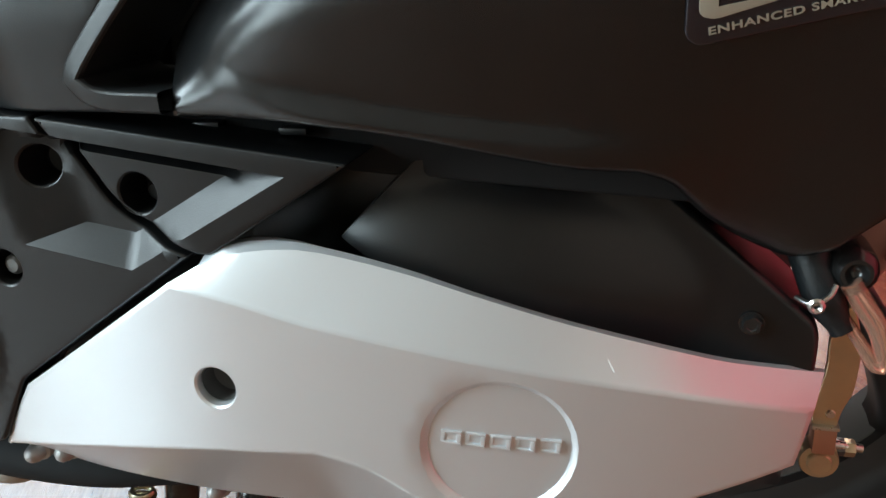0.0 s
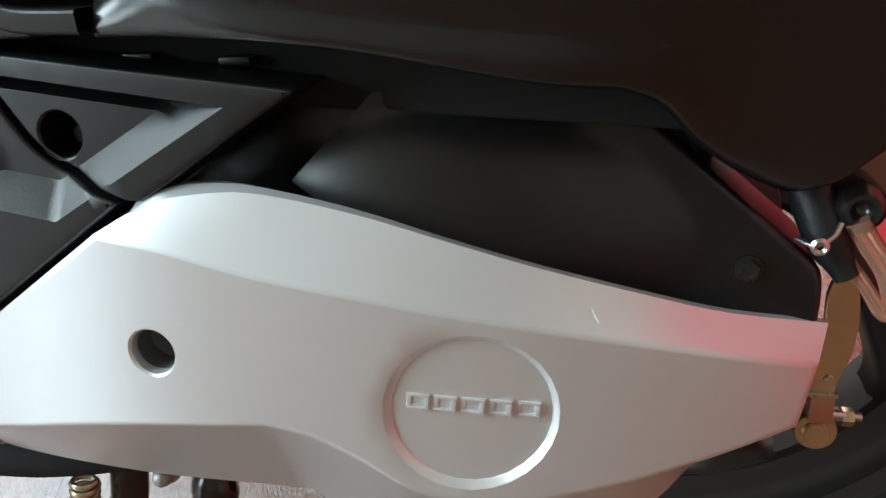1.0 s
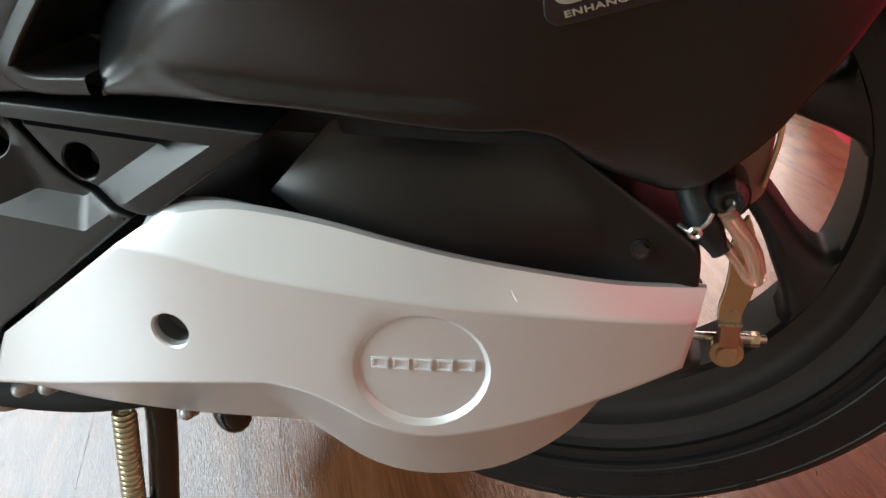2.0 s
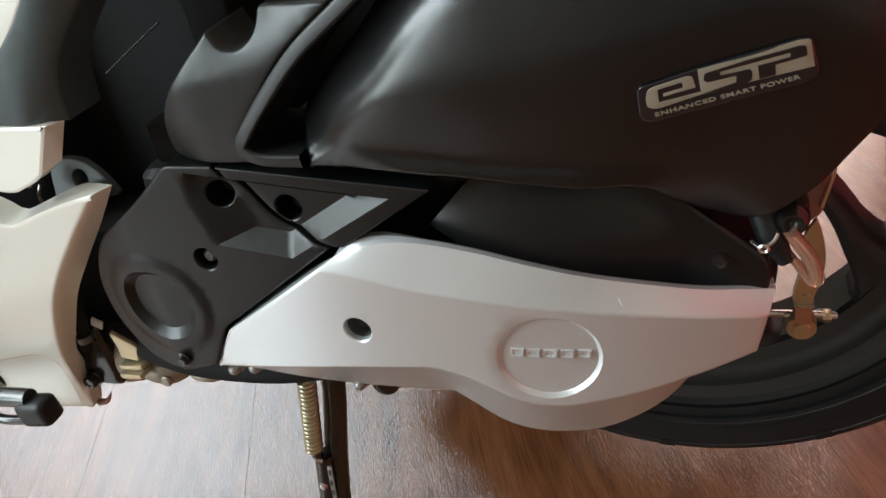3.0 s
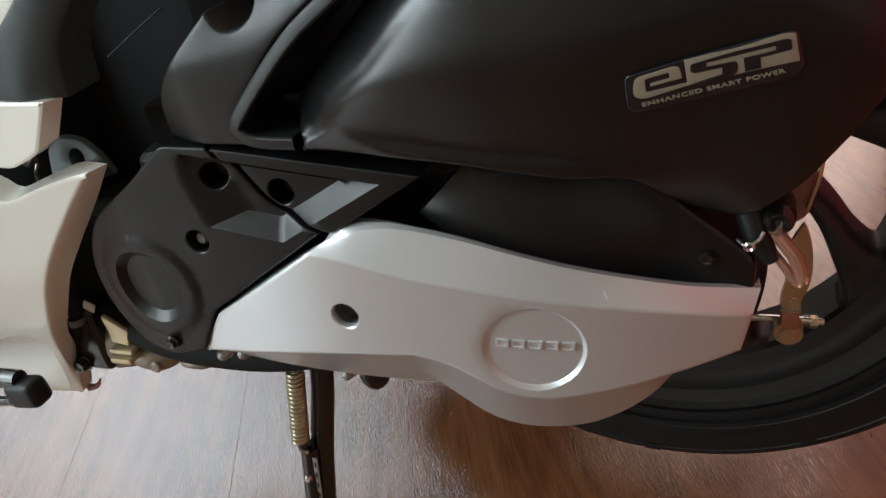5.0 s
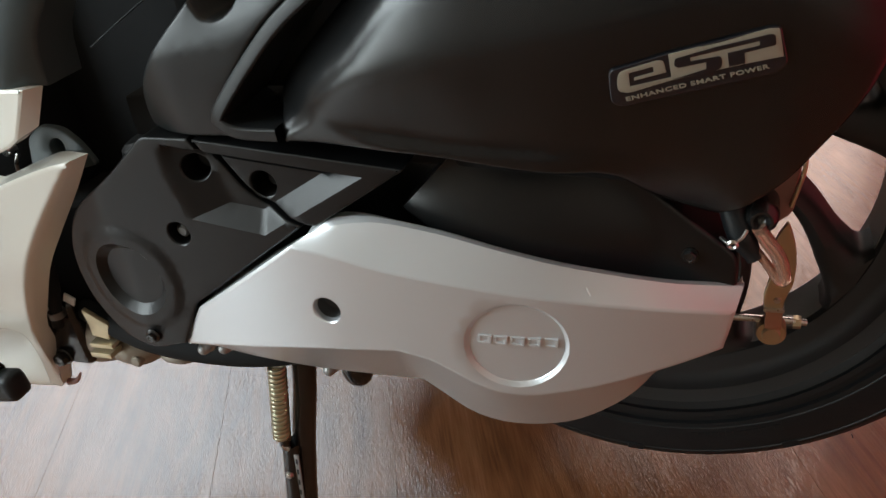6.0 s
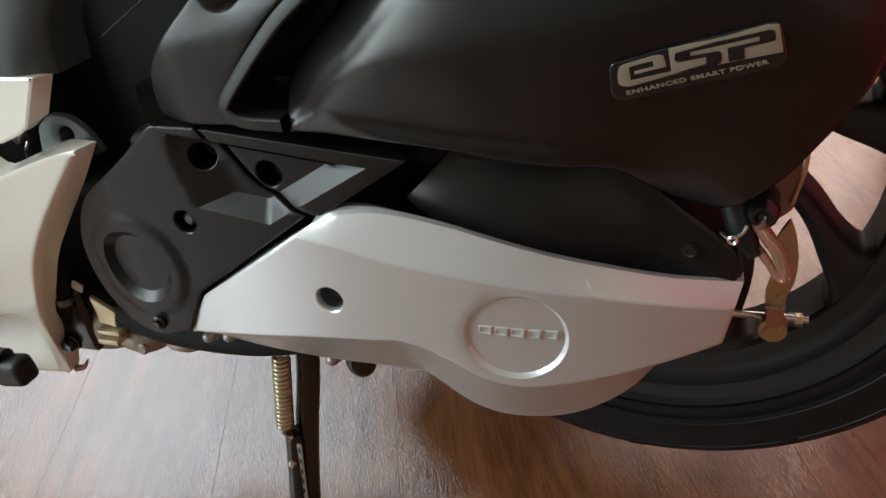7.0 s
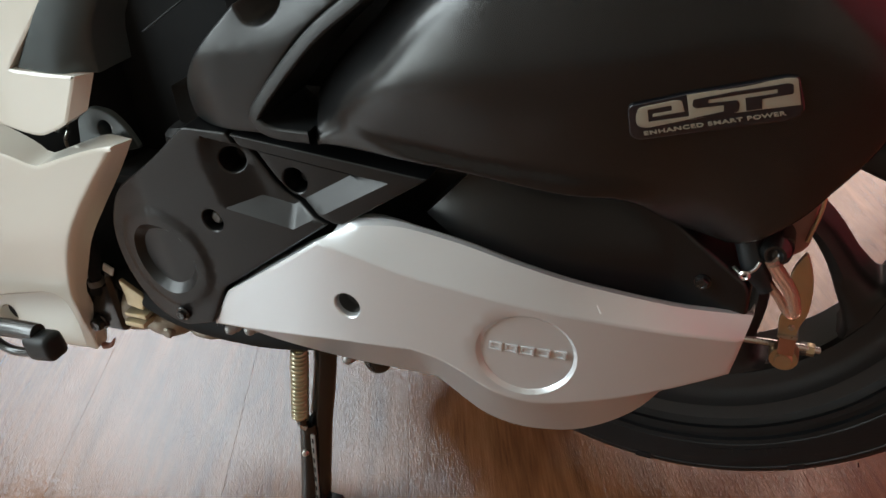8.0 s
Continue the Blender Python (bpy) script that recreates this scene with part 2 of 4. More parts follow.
def plate(poly, surf, r=0.002, depth=0.02, holes=(), lines=(), step=0.006, base=None, back=False, fit=True, roll=None, soft=False):
    """A moulded panel that faces -y: an outline in (x, z), a front surface y = surf(x, z), rounded edges of radius r and side
    walls of some depth, or walls that run to the outline base (x, y, z). holes: (x, z, radius, depth, wall slope)."""
    bm = bmesh.new()
    poly = [Vector((p[0], p[1])) for p in poly]
    if base is None and fit:
        poly = densify(poly, step)
    n, rings = len(poly), []
    if base is None:
        rings.append([bm.verts.new((p.x, surf(p.x, p.y) + depth, p.y)) for p in poly])
    else:
        if roll:
            for ring in zip(*[roll(Vector(p)) for p in base]):
                rings.append([bm.verts.new(p) for p in ring])
        rings.append([bm.verts.new(p) for p in base])
        for f in (0.3, 0.6) if soft else (0.25, 0.5, 0.75, 0.97):
            row = []
            for p, q in zip(base, poly):
                a, b = Vector(p), Vector((q.x, surf(q.x, q.y) + r * 0.45, q.y))
                row.append(bm.verts.new(a.lerp(b, f)))
            rings.append(row)
    if base is not None:
        rings.append([bm.verts.new((p.x, surf(p.x, p.y) + r * 0.45, p.y)) for p in poly])
        rings.append([bm.verts.new((p.x, surf(p.x, p.y), p.y)) for p in inset_of(poly, r)])
        rings.append([bm.verts.new((p.x, surf(p.x, p.y), p.y)) for p in inset_of(poly, r * 2 if soft else r + 0.0009)])
    for k in range(5 if base is None else 0):
        th = k / 4 * math.pi / 2
        off = inset_of(poly, r * (1 - math.cos(th))) if k else poly
        rings.append([bm.verts.new((p.x, surf(p.x, p.y) + r * (1 - math.sin(th)), p.y)) for p in off])
    for a, b in zip(rings, rings[1:]):
        for i in range(n):
            bm.faces.new((a[i - 1], a[i], b[i], b[i - 1]))
    rim = [Vector((v.co.x, v.co.z)) for v in rings[-1]]
    verts, edges, made = list(rim), [(i, (i + 1) % n) for i in range(n)], list(rings[-1])
    loops = []
    for hx, hz, hr, hd, slope in holes:
        k = 28
        top = [Vector((hx + hr * math.cos(i / k * math.tau), hz + hr * math.sin(i / k * math.tau))) for i in range(k)]
        s = len(verts)
        verts += top
        edges += [(s + i, s + (i + 1) % k) for i in range(k)]
        row = [bm.verts.new((p.x, surf(p.x, p.y), p.y)) for p in top]
        made += row
        loops.append((hx, hz, hr))
        prev = row
        lip = 0.0009
        profile = [(hr - lip * 0.5, lip * 0.3), (hr - lip, lip), (hr - lip - slope, hd - lip), (hr - lip * 1.6 - slope, hd), (hr * 0.4, hd)]
        for rad, dd in profile:
            cur = []
            for i in range(k):
                x, z = hx + rad * math.cos(i / k * math.tau), hz + rad * math.sin(i / k * math.tau)
                cur.append(bm.verts.new((x, surf(x, z) + dd, z)))
            for i in range(k):
                bm.faces.new((prev[i - 1], prev[i], cur[i], cur[i - 1]))
            prev = cur
        bm.faces.new(prev)
    for ln in lines:
        pts = []
        for a, b in zip(ln, ln[1:]):
            a, b = Vector(a), Vector(b)
            k = max(1, int((b - a).length / step))
            pts += [a.lerp(b, i / k) for i in range(k)]
        pts.append(Vector(ln[-1]))
        run = None
        for p in pts:
            ok = inside(p.x, p.y, rim) and min((p - q).length for q in rim) > step * 0.25 and all(
                math.hypot(p.x - x, p.y - z) > rr + 0.0004 for x, z, rr in loops)
            if not ok:
                run = None
                continue
            verts.append(p)
            made.append(None)
            if run is not None:
                edges.append((run, len(verts) - 1))
            run = len(verts) - 1
    x0, x1 = min(p.x for p in rim), max(p.x for p in rim)
    z0, z1 = min(p.y for p in rim), max(p.y for p in rim)
    fixed = np.array([(p.x, p.y) for p in verts])
    ix = 0
    x = x0
    while x < x1:
        z = z0 + (step * 0.5 if ix % 2 else 0)
        while z < z1:
            if inside(x, z, rim) and np.min(np.hypot(fixed[:, 0] - x, fixed[:, 1] - z)) > step * 0.55 and all(
                    math.hypot(x - hx, z - hz) > rr for hx, hz, rr in loops):
                verts.append(Vector((x, z)))
                made.append(None)
            z += step
        x += step * 0.866
        ix += 1
    vs, _, fs, origin, _, _ = delaunay_2d_cdt(verts, edges, [], 0, 1e-6)
    table = []
    for v, o in zip(vs, origin):
        known = next((made[i] for i in o if made[i] is not None), None)
        table.append(known or bm.verts.new((v.x, surf(v.x, v.y), v.y)))
    for f in fs:
        cx, cz = sum(vs[i].x for i in f) / len(f), sum(vs[i].y for i in f) / len(f)
        if inside(cx, cz, rim) and all(math.hypot(cx - x, cz - z) > rr * 0.985 for x, z, rr in loops):
            ids = [table[i] for i in f]
            if len(set(ids)) == len(ids) and not bm.faces.get(ids):
                bm.faces.new(ids)
    if back:
        bm.faces.new(rings[0])
    loose = [v for v in bm.verts if not v.link_faces]
    bmesh.ops.delete(bm, geom=loose, context="VERTS")
    return bm


def tube(points, radius, seg=12, n=24, bm=None, caps=True, flat=1.0):
    """A round bar or hose along a smooth path. radius: a number, or a function of 0..1."""
    bm = bm or bmesh.new()
    path = spline(points, n)
    rows, up = [], Vector((0.13, 0.31, 0.94))
    for i, p in enumerate(path):
        d = (path[min(n, i + 1)] - path[max(0, i - 1)]).normalized()
        a = d.cross(up).normalized()
        b = d.cross(a)
        rad = radius(i / n) if callable(radius) else radius
        rows.append([bm.verts.new(p + rad * (a * math.cos(k / seg * math.tau) + flat * b * math.sin(k / seg * math.tau))) for k in range(seg)])
    for a, b in zip(rows, rows[1:]):
        for k in range(seg):
            bm.faces.new((a[k - 1], a[k], b[k], b[k - 1]))
    if caps:
        bm.faces.new(rows[0])
        bm.faces.new(rows[-1])
    return bm


def lathe(profile, centre, axis="y", seg=48, bm=None, share=(0, 1)):
    """A turned part. profile: (radius, along) pairs."""
    bm = bm or bmesh.new()
    rows = []
    full = share == (0, 1)
    count = seg if full else seg + 1
    for k in range(count):
        t = math.tau * (share[0] + (share[1] - share[0]) * k / seg)
        c, s = math.cos(t), math.sin(t)
        row = []
        for r, h in profile:
            v = {"y": (r * c, h, r * s), "x": (h, r * c, r * s), "z": (r * c, r * s, h)}[axis]
            row.append(bm.verts.new(Vector(centre) + Vector(v)))
        rows.append(row)
    for k in range(seg):
        a, b = rows[k], rows[(k + 1) % count]
        for i in range(len(profile) - 1):
            bm.faces.new((a[i], a[i + 1], b[i + 1], b[i]))
    bmesh.ops.remove_doubles(bm, verts=bm.verts, dist=1e-6)
    return bm


def turned(bm, m):
    bmesh.ops.transform(bm, matrix=m, verts=bm.verts)
    return bm


def box(lo, hi, bevel=0.0, bm=None, seg=2):
    bm = bm or bmesh.new()
    c = [(a + b) / 2 for a, b in zip(lo, hi)]
    s = [b - a for a, b in zip(lo, hi)]
    geo = bmesh.ops.create_cube(bm, size=1, matrix=Matrix.Translation(c) @ Matrix.Diagonal((*s, 1)))
    if bevel:
        edges = list({e for v in geo["verts"] for e in v.link_edges})
        bmesh.ops.bevel(bm, geom=edges, offset=bevel, segments=seg, affect="EDGES", profile=0.6)
    return bm


def prism(outline, low, high):
    """A flat slab on an (x, y) outline."""
    bm = bmesh.new()
    rows = [[bm.verts.new((x, y, z)) for x, y in outline] for z in (low, high)]
    for k in range(len(outline)):
        bm.faces.new((rows[0][k - 1], rows[0][k], rows[1][k], rows[1][k - 1]))
    bm.faces.new(rows[0])
    bm.faces.new(rows[1])
    return bm


def hex_bolt(x, y, z, r=0.005, h=0.004, flange=1.45):
    """A flanged hexagon bolt head that faces -y."""
    bm = lathe([(0, 0.001), (r * flange, 0.001), (r * flange, -0.0005), (r * 1.15, -0.0012), (0, -0.0012)], (x, y, z), seg=24)
    rows = []
    for rad, hh in ((r, -0.001), (r, -h * 0.8), (r * 0.86, -h), (0.55 * r, -h), (0.45 * r, -h * 0.9)):
        rows.append([bm.verts.new((x + rad * math.cos(k * math.tau / 6 + 0.4), y + hh, z + rad * math.sin(k * math.tau / 6 + 0.4))) for k in range(6)])
    for a, b in zip(rows, rows[1:]):
        for k in range(6):
            bm.faces.new((a[k - 1], a[k], b[k], b[k - 1]))
    bm.faces.new(rows[-1])
    return bm


def curve_of(table):
    """A smooth function through (x, value) pairs."""
    xs, vs = [a for a, _ in table], [b for _, b in table]

    def at(x):
        if x <= xs[0]:
            return vs[0] + (x - xs[0]) * (vs[1] - vs[0]) / (xs[1] - xs[0])
        if x >= xs[-1]:
            return vs[-1] + (x - xs[-1]) * (vs[-1] - vs[-2]) / (xs[-1] - xs[-2])
        i = max(k for k in range(len(xs) - 1) if xs[k] <= x)
        h = xs[i + 1] - xs[i]
        t = (x - xs[i]) / h

        def slope(k):
            a, b = max(0, k - 1), min(len(xs) - 1, k + 1)
            return (vs[b] - vs[a]) / (xs[b] - xs[a])
        m0, m1 = slope(i) * h, slope(i + 1) * h
        return (2 * t ** 3 - 3 * t * t + 1) * vs[i] + (t ** 3 - 2 * t * t + t) * m0 + (3 * t * t - 2 * t ** 3) * vs[i + 1] + (t ** 3 - t * t) * m1
    return at


def smooth01(t):
    t = min(1.0, max(0.0, t))
    return t * t * (3 - 2 * t)


def soft_plus(t, width):
    """max(0, t) with a rounded corner."""
    return (t + math.sqrt(t * t + width * width)) / 2


def side_of(x, z, a, b):
    """Distance to the left of the line from a to b."""
    dx, dz = b[0] - a[0], b[1] - a[1]
    return (dx * (z - a[1]) - dz * (x - a[0])) / math.hypot(dx, dz)


# ======== the room: out of view, added for bounce light and reflections ===
def wall_with_opening(name, a, b, height, openings, material, thick=0.12, label=""):
    """A wall from a to b, with rectangular openings (from, to, sill, head) along it."""
    a, b = Vector((*a, 0)), Vector((*b, 0))
    run = (b - a).length
    cuts = sorted({0, run, *[o[0] for o in openings], *[o[1] for o in openings]})
    bm = bmesh.new()
    for s0, s1 in zip(cuts, cuts[1:]):
        spans = [(0, height)]
        for o in openings:
            if o[0] <= s0 and s1 <= o[1]:
                spans = [(0, o[2]), (o[3], height)]
        for z0, z1 in spans:
            if z1 - z0 > 0.01:
                box((s0, 0, z0), (s1, thick, z1), bm=bm)
    d = (b - a).normalized()
    m = Matrix(((d.x, -d.y, 0, a.x), (d.y, d.x, 0, a.y), (0, 0, 1, 0), (0, 0, 0, 1)))
    ob = part(name, turned(bm, m), material)
    return tagged(ob, label, "wall", kind="structure")


wall_with_opening("wall_west", (-2.5, -2.0), (-2.5, 1.9), 2.9, [(0.2, 1.4, 1.15, 2.35), (2.6, 3.8, 0.85, 2.65)], PLASTER, label="unseen pale plaster wall with two window openings")
wall_with_opening("wall_north", (-2.6, 1.9), (0.22, 1.9), 2.9, [(0.2, 0.95, 1.2, 2.8)], PLASTER, label="unseen pale plaster wall with a high window opening")
wall_with_opening("wall_south", (1.2, -1.9), (-2.6, -1.9), 2.9, [(2.95, 3.65, 0.1, 2.2)], SOUTH_WALL, label="unseen cream painted wall with a door opening")
wall_with_opening("wall_east", (0.0936, 1.9), (1.02, -1.97), 2.9, [(0.1, 0.93, 0.06, 1.42)], TAN_WALL, label="unseen dull tan wall behind the tail with a lamp opening")
# stands in for a red object; sized for its reflections in the scooter
red_strip = wall_with_opening("trim", (0.3137, 0.95), (0.651, -0.45), 1.05, [], RED_STAND_IN, thick=0.004, label="bright red strip standing in for a red object behind the tail")
# wall faces the room on its left-hand side
ceiling = tagged(part("ceiling", prism([(-2.65, -2.05), (1.2, -2.05), (0.24, 2.05), (-2.65, 2.05)], 2.9, 3.0), CEILING), "unseen plain cream painted ceiling", "ceiling", kind="structure")


# none of these window frames is in view; they surround the added lamps
def window_unit():
    win = new("window_1")
    tagged(win, "unseen broad white framed window around an added daylight lamp", "window", kind="structure")
    for y0, y1, z0, z1 in ((0.6, 1.8, 0.85, 0.9), (0.6, 1.8, 2.6, 2.65), (0.6, 0.65, 0.9, 2.6), (1.75, 1.8, 0.9, 2.6)):
        part("window_frame", box((-2.56, y0, z0), (-2.51, y1, z1), 0.004), FRAME_PAINT, win)
    part("window_sill", box((-2.66, 0.56, 0.82), (-2.47, 1.84, 0.848), 0.005), FRAME_PAINT, win)
    return win


window_unit()


def side_window():
    win = new("window_2")
    tagged(win, "unseen square white framed window around an added fill lamp", "window", kind="structure")
    for y0, y1, z0, z1 in ((-1.8, -0.6, 1.15, 1.2), (-1.8, -0.6, 2.3, 2.35), (-1.8, -1.75, 1.2, 2.3), (-0.65, -0.6, 1.2, 2.3)):
        part("window_frame", box((-2.56, y0, z0), (-2.51, y1, z1), 0.004), FRAME_PAINT, win)
    part("window_sill", box((-2.66, -1.84, 1.12), (-2.47, -0.56, 1.148), 0.005), FRAME_PAINT, win)


side_window()


def glass_door():
    win = new("window_4")
    tagged(win, "unseen white framed glass door around an added fill lamp", "window", kind="structure")
    for x0, x1, z0, z1 in ((-2.45, -1.75, 0.1, 0.15), (-2.45, -1.75, 2.15, 2.2), (-2.45, -2.4, 0.15, 2.15), (-1.8, -1.75, 0.15, 2.15)):
        part("window_frame", box((x0, -1.96, z0), (x1, -1.91, z1), 0.004), FRAME_PAINT, win)


glass_door()


def high_window():
    win = new("window_3")
    tagged(win, "unseen high white framed window around an added daylight lamp", "window", kind="structure")
    for x0, x1, z0, z1 in ((-2.4, -1.65, 1.2, 1.25), (-2.4, -1.65, 2.75, 2.8), (-2.4, -2.35, 1.25, 2.75), (-1.7, -1.65, 1.25, 2.75)):
        part("window_frame", box((x0, 1.92, z0), (x1, 1.97, z1), 0.004), FRAME_PAINT, win)


high_window()

# ======== the scooter ========
scooter = new("scooter")
tagged(scooter, "parked scooter with silver engine cover and white front fairing", "scooter")


# ---- silver engine cover ----
def cover_y(x, z=0):
    d = x + 0.16
    return -0.236 + (0.63 * d * d if d < 0 else 0.5 * d * d + 2.7 * d ** 3)


def engine_cover():
    face = closed(
        [(-0.303, 0.278), (-0.291, 0.297), (-0.279, 0.314)],
        [(-0.279, 0.314), (-0.24, 0.340), (-0.191, 0.373)],
        [(-0.191, 0.373), (-0.163, 0.368), (-0.136, 0.361), (-0.106, 0.355), (-0.072, 0.348), (-0.036, 0.340), (-0.003, 0.332), (0.028, 0.323), (0.059, 0.313)],
        [(0.059, 0.313), (0.056, 0.300), (0.053, 0.288)],
        [(0.053, 0.288), (0.018, 0.281), (-0.012, 0.275), (-0.048, 0.270), (-0.068, 0.271), (-0.085, 0.277), (-0.101, 0.288), (-0.118, 0.297), (-0.136, 0.301)],
        [(-0.136, 0.301), (-0.192, 0.296), (-0.25, 0.287), (-0.303, 0.278)], n=26)
    base = closed(
        [(-0.303, -0.2, 0.277), (-0.29, -0.2, 0.297), (-0.277, -0.2, 0.314)],
        [(-0.277, -0.2, 0.314), (-0.24, -0.204, 0.339), (-0.20, -0.220, 0.3655), (-0.179, -0.2300, 0.3795)],
        [(-0.179, -0.2300, 0.3795), (-0.170, -0.2295, 0.3830), (-0.155, -0.2275, 0.3855), (-0.134, -0.2255, 0.3858), (-0.10, -0.223, 0.3785), (-0.07, -0.221, 0.3693), (-0.04, -0.216, 0.3590), (-0.01, -0.206, 0.3479), (0.02, -0.1935, 0.3365), (0.04, -0.1845, 0.3306), (0.0625, -0.1745, 0.3250)],
        [(0.0625, -0.1745, 0.3250), (0.059, -0.17, 0.305), (0.054, -0.17, 0.289)],
        [(0.054, -0.17, 0.289), (0.022, -0.193, 0.279), (0.003, -0.195, 0.255), (-0.015, -0.195, 0.238), (-0.037, -0.195, 0.224), (-0.060, -0.195, 0.217), (-0.084, -0.195, 0.215), (-0.107, -0.195, 0.221), (-0.129, -0.195, 0.237), (-0.140, -0.195, 0.245)],
        [(-0.140, -0.195, 0.245), (-0.225, -0.195, 0.245), (-0.292, -0.2, 0.258), (-0.303, -0.2, 0.277)], n=26)

    def turn_in(p):
        """The walls turn in behind the cover; along the top the ledge rolls over first."""
        top = smooth01((p.z - 0.320) / 0.005) * smooth01((p.x + 0.188) / 0.012)
        high = 0.0002 + 0.0012 * smooth01((-0.06 - p.x) / 0.08)
        side = (0.3 - p.z) * 0.4 * (1 - top)
        tip = top * smooth01((-0.125 - p.x) / 0.04)
        return [(p.x, p.y + 0.03 - 0.01 * top, p.z + side - 0.012 * top), (p.x, p.y + 0.012 - 0.0065 * top + 0.006 * tip, p.z + side * 0.3 + (high - 0.0012) * top + 0.0025 * tip),
                (p.x, p.y + 0.003 + 0.0022 * tip, p.z + side * 0.05 + high * top + 0.0016 * tip)]
    bm = plate(face, cover_y, 0.0016, holes=[(-0.1765, 0.328, 0.0098, 0.018, 0.0006), (-0.0613, 0.3077, 0.0307, 0.0026, 0.0013)], step=0.007, base=base, roll=turn_in)
    cover = part("engine_cover", bm, SILVER, scooter, "silver painted engine cover with a round embossed boss", 30)
    # grey cup added so that the hole reads dark inside
    part("hole_dark_insert", lathe([(0.0080, -0.0125), (0.0083, -0.012), (0.0079, -0.0035), (0.005, -0.0015), (0, -0.0015)], (-0.1765, cover_y(-0.1765) + 0.0165, 0.328), seg=28), HOLE_GREY, cover, "grey insert added to darken the hole")
    # a small scuff of bare bright paint on the ledge
    mark = bmesh.new()
    strip = []
    for k, (x, f, wide) in enumerate(((-0.0208, 0.50, 0.0001), (-0.0203, 0.43, 0.0002), (-0.0198, 0.36, 0.0003), (-0.0188, 0.26, 0.0004), (-0.0182, 0.20, 0.0001))):
        low, top = Vector((x, cover_y(x), 0.3366)), Vector((x, -0.2098, 0.3517))
        p = low.lerp(top, f) + Vector((0, -0.0004, 0.0003))
        strip.append([mark.verts.new(p + Vector((-wide, 0, 0))), mark.verts.new(p + Vector((wide, 0, 0)))])
    for a, b in zip(strip, strip[1:]):
        mark.faces.new((a[0], a[1], b[1], b[0]))
    part("scuff", mark, FRAME_PAINT, cover, "small pale scuff mark")
    # raised lettering field on the boss, kept as plain bars
    x = -0.0838
    m = Matrix.Translation((-0.061, 0, 0.31)) @ Matrix.Rotation(radians(6), 4, "Y") @ Matrix.Translation((0.061, 0, -0.31))
    for w in (0.0082, 0.0080, 0.0086, 0.0080, 0.0084):
        y = cover_y(x + w / 2) + 0.0018
        bar = bmesh.new()
        for x0, x1, z0, z1 in ((x, x + w, 0.3073, 0.3084), (x, x + w, 0.3122, 0.3133), (x, x + 0.0018, 0.3084, 0.3122), (x + w - 0.0018, x + w, 0.3084, 0.3122)):
            box((x0, y, z0), (x1, y + 0.002, z1), 0.0003, bm=bar)
        part("embossed_bar", turned(bar, m), SILVER, cover)
        x += w + 0.0013
    return cover


engine_cover()


# ---- dull black belt-case behind it ----
CORNER, CORNER_TOP, CORNER_LOW = (-0.1306, 0.3837), (-0.0990, 0.4150), (-0.0900, 0.3615)


def case_y(x, z):
    u, w = (x + 0.062) + (z - 0.362) * 0.1, (z - 0.362) + (x + 0.062) * 0.06
    q = (u / 0.078) ** 2 + (w / 0.0465) ** 2
    swell = 0.017 * soft_plus(1 - q, 0.03) ** (1.05 + 1.5 * max(0.0, x + 0.07))
    # the dome ends in a sharp corner at the front; before it the case lies deeper
    lip = 0.0122 * (1 - smooth01((x + 0.128) / 0.13))
    front = -0.184 + 0.05 * (x + 0.06) - swell - lip + 0.06 * max(0.0, x - 0.035)
    edge = min(-side_of(x, z, CORNER, CORNER_TOP), side_of(x, z, CORNER, CORNER_LOW))
    deep = -0.183 - 0.10 * (x + 0.13)
    return deep + (front - deep) * smooth01((edge + 0.0004) / 0.0008) if x < -0.05 else front


def belt_case():
    outline = [Vector(p) for p in closed(
        [(-0.196, 0.372), (-0.151, 0.401), (-0.115, 0.421)],
        [(-0.115, 0.421), (-0.062, 0.420), (-0.016, 0.414)],
        [(-0.016, 0.414), (-0.004, 0.403), (0.032, 0.370), (0.050, 0.354)],
        [(0.050, 0.354), (0.0585, 0.343), (0.0585, 0.316)],
        [(0.0585, 0.316), (-0.06, 0.325), (-0.196, 0.362)], n=14)]
    rims = []
    for off in (-0.0005, 0.0005):
        rims.append([(CORNER_TOP[0] + off, CORNER_TOP[1] - off), (CORNER[0] + 1.4 * off, CORNER[1]), (CORNER_LOW[0] + off, CORNER_LOW[1] + 1.4 * off)])
    case = part("belt_case", plate(outline, case_y, 0.003, 0.05, lines=rims, step=0.004), DOME, scooter, "dull black domed belt case cover with a sharp front corner", 34)
    part("bolt", hex_bolt(0.0325, case_y(0.0325, 0.3475) - 0.0005, 0.3475, 0.0043, 0.004, 1.15), BLACK_METAL, case, "black hexagon bolt")


belt_case()


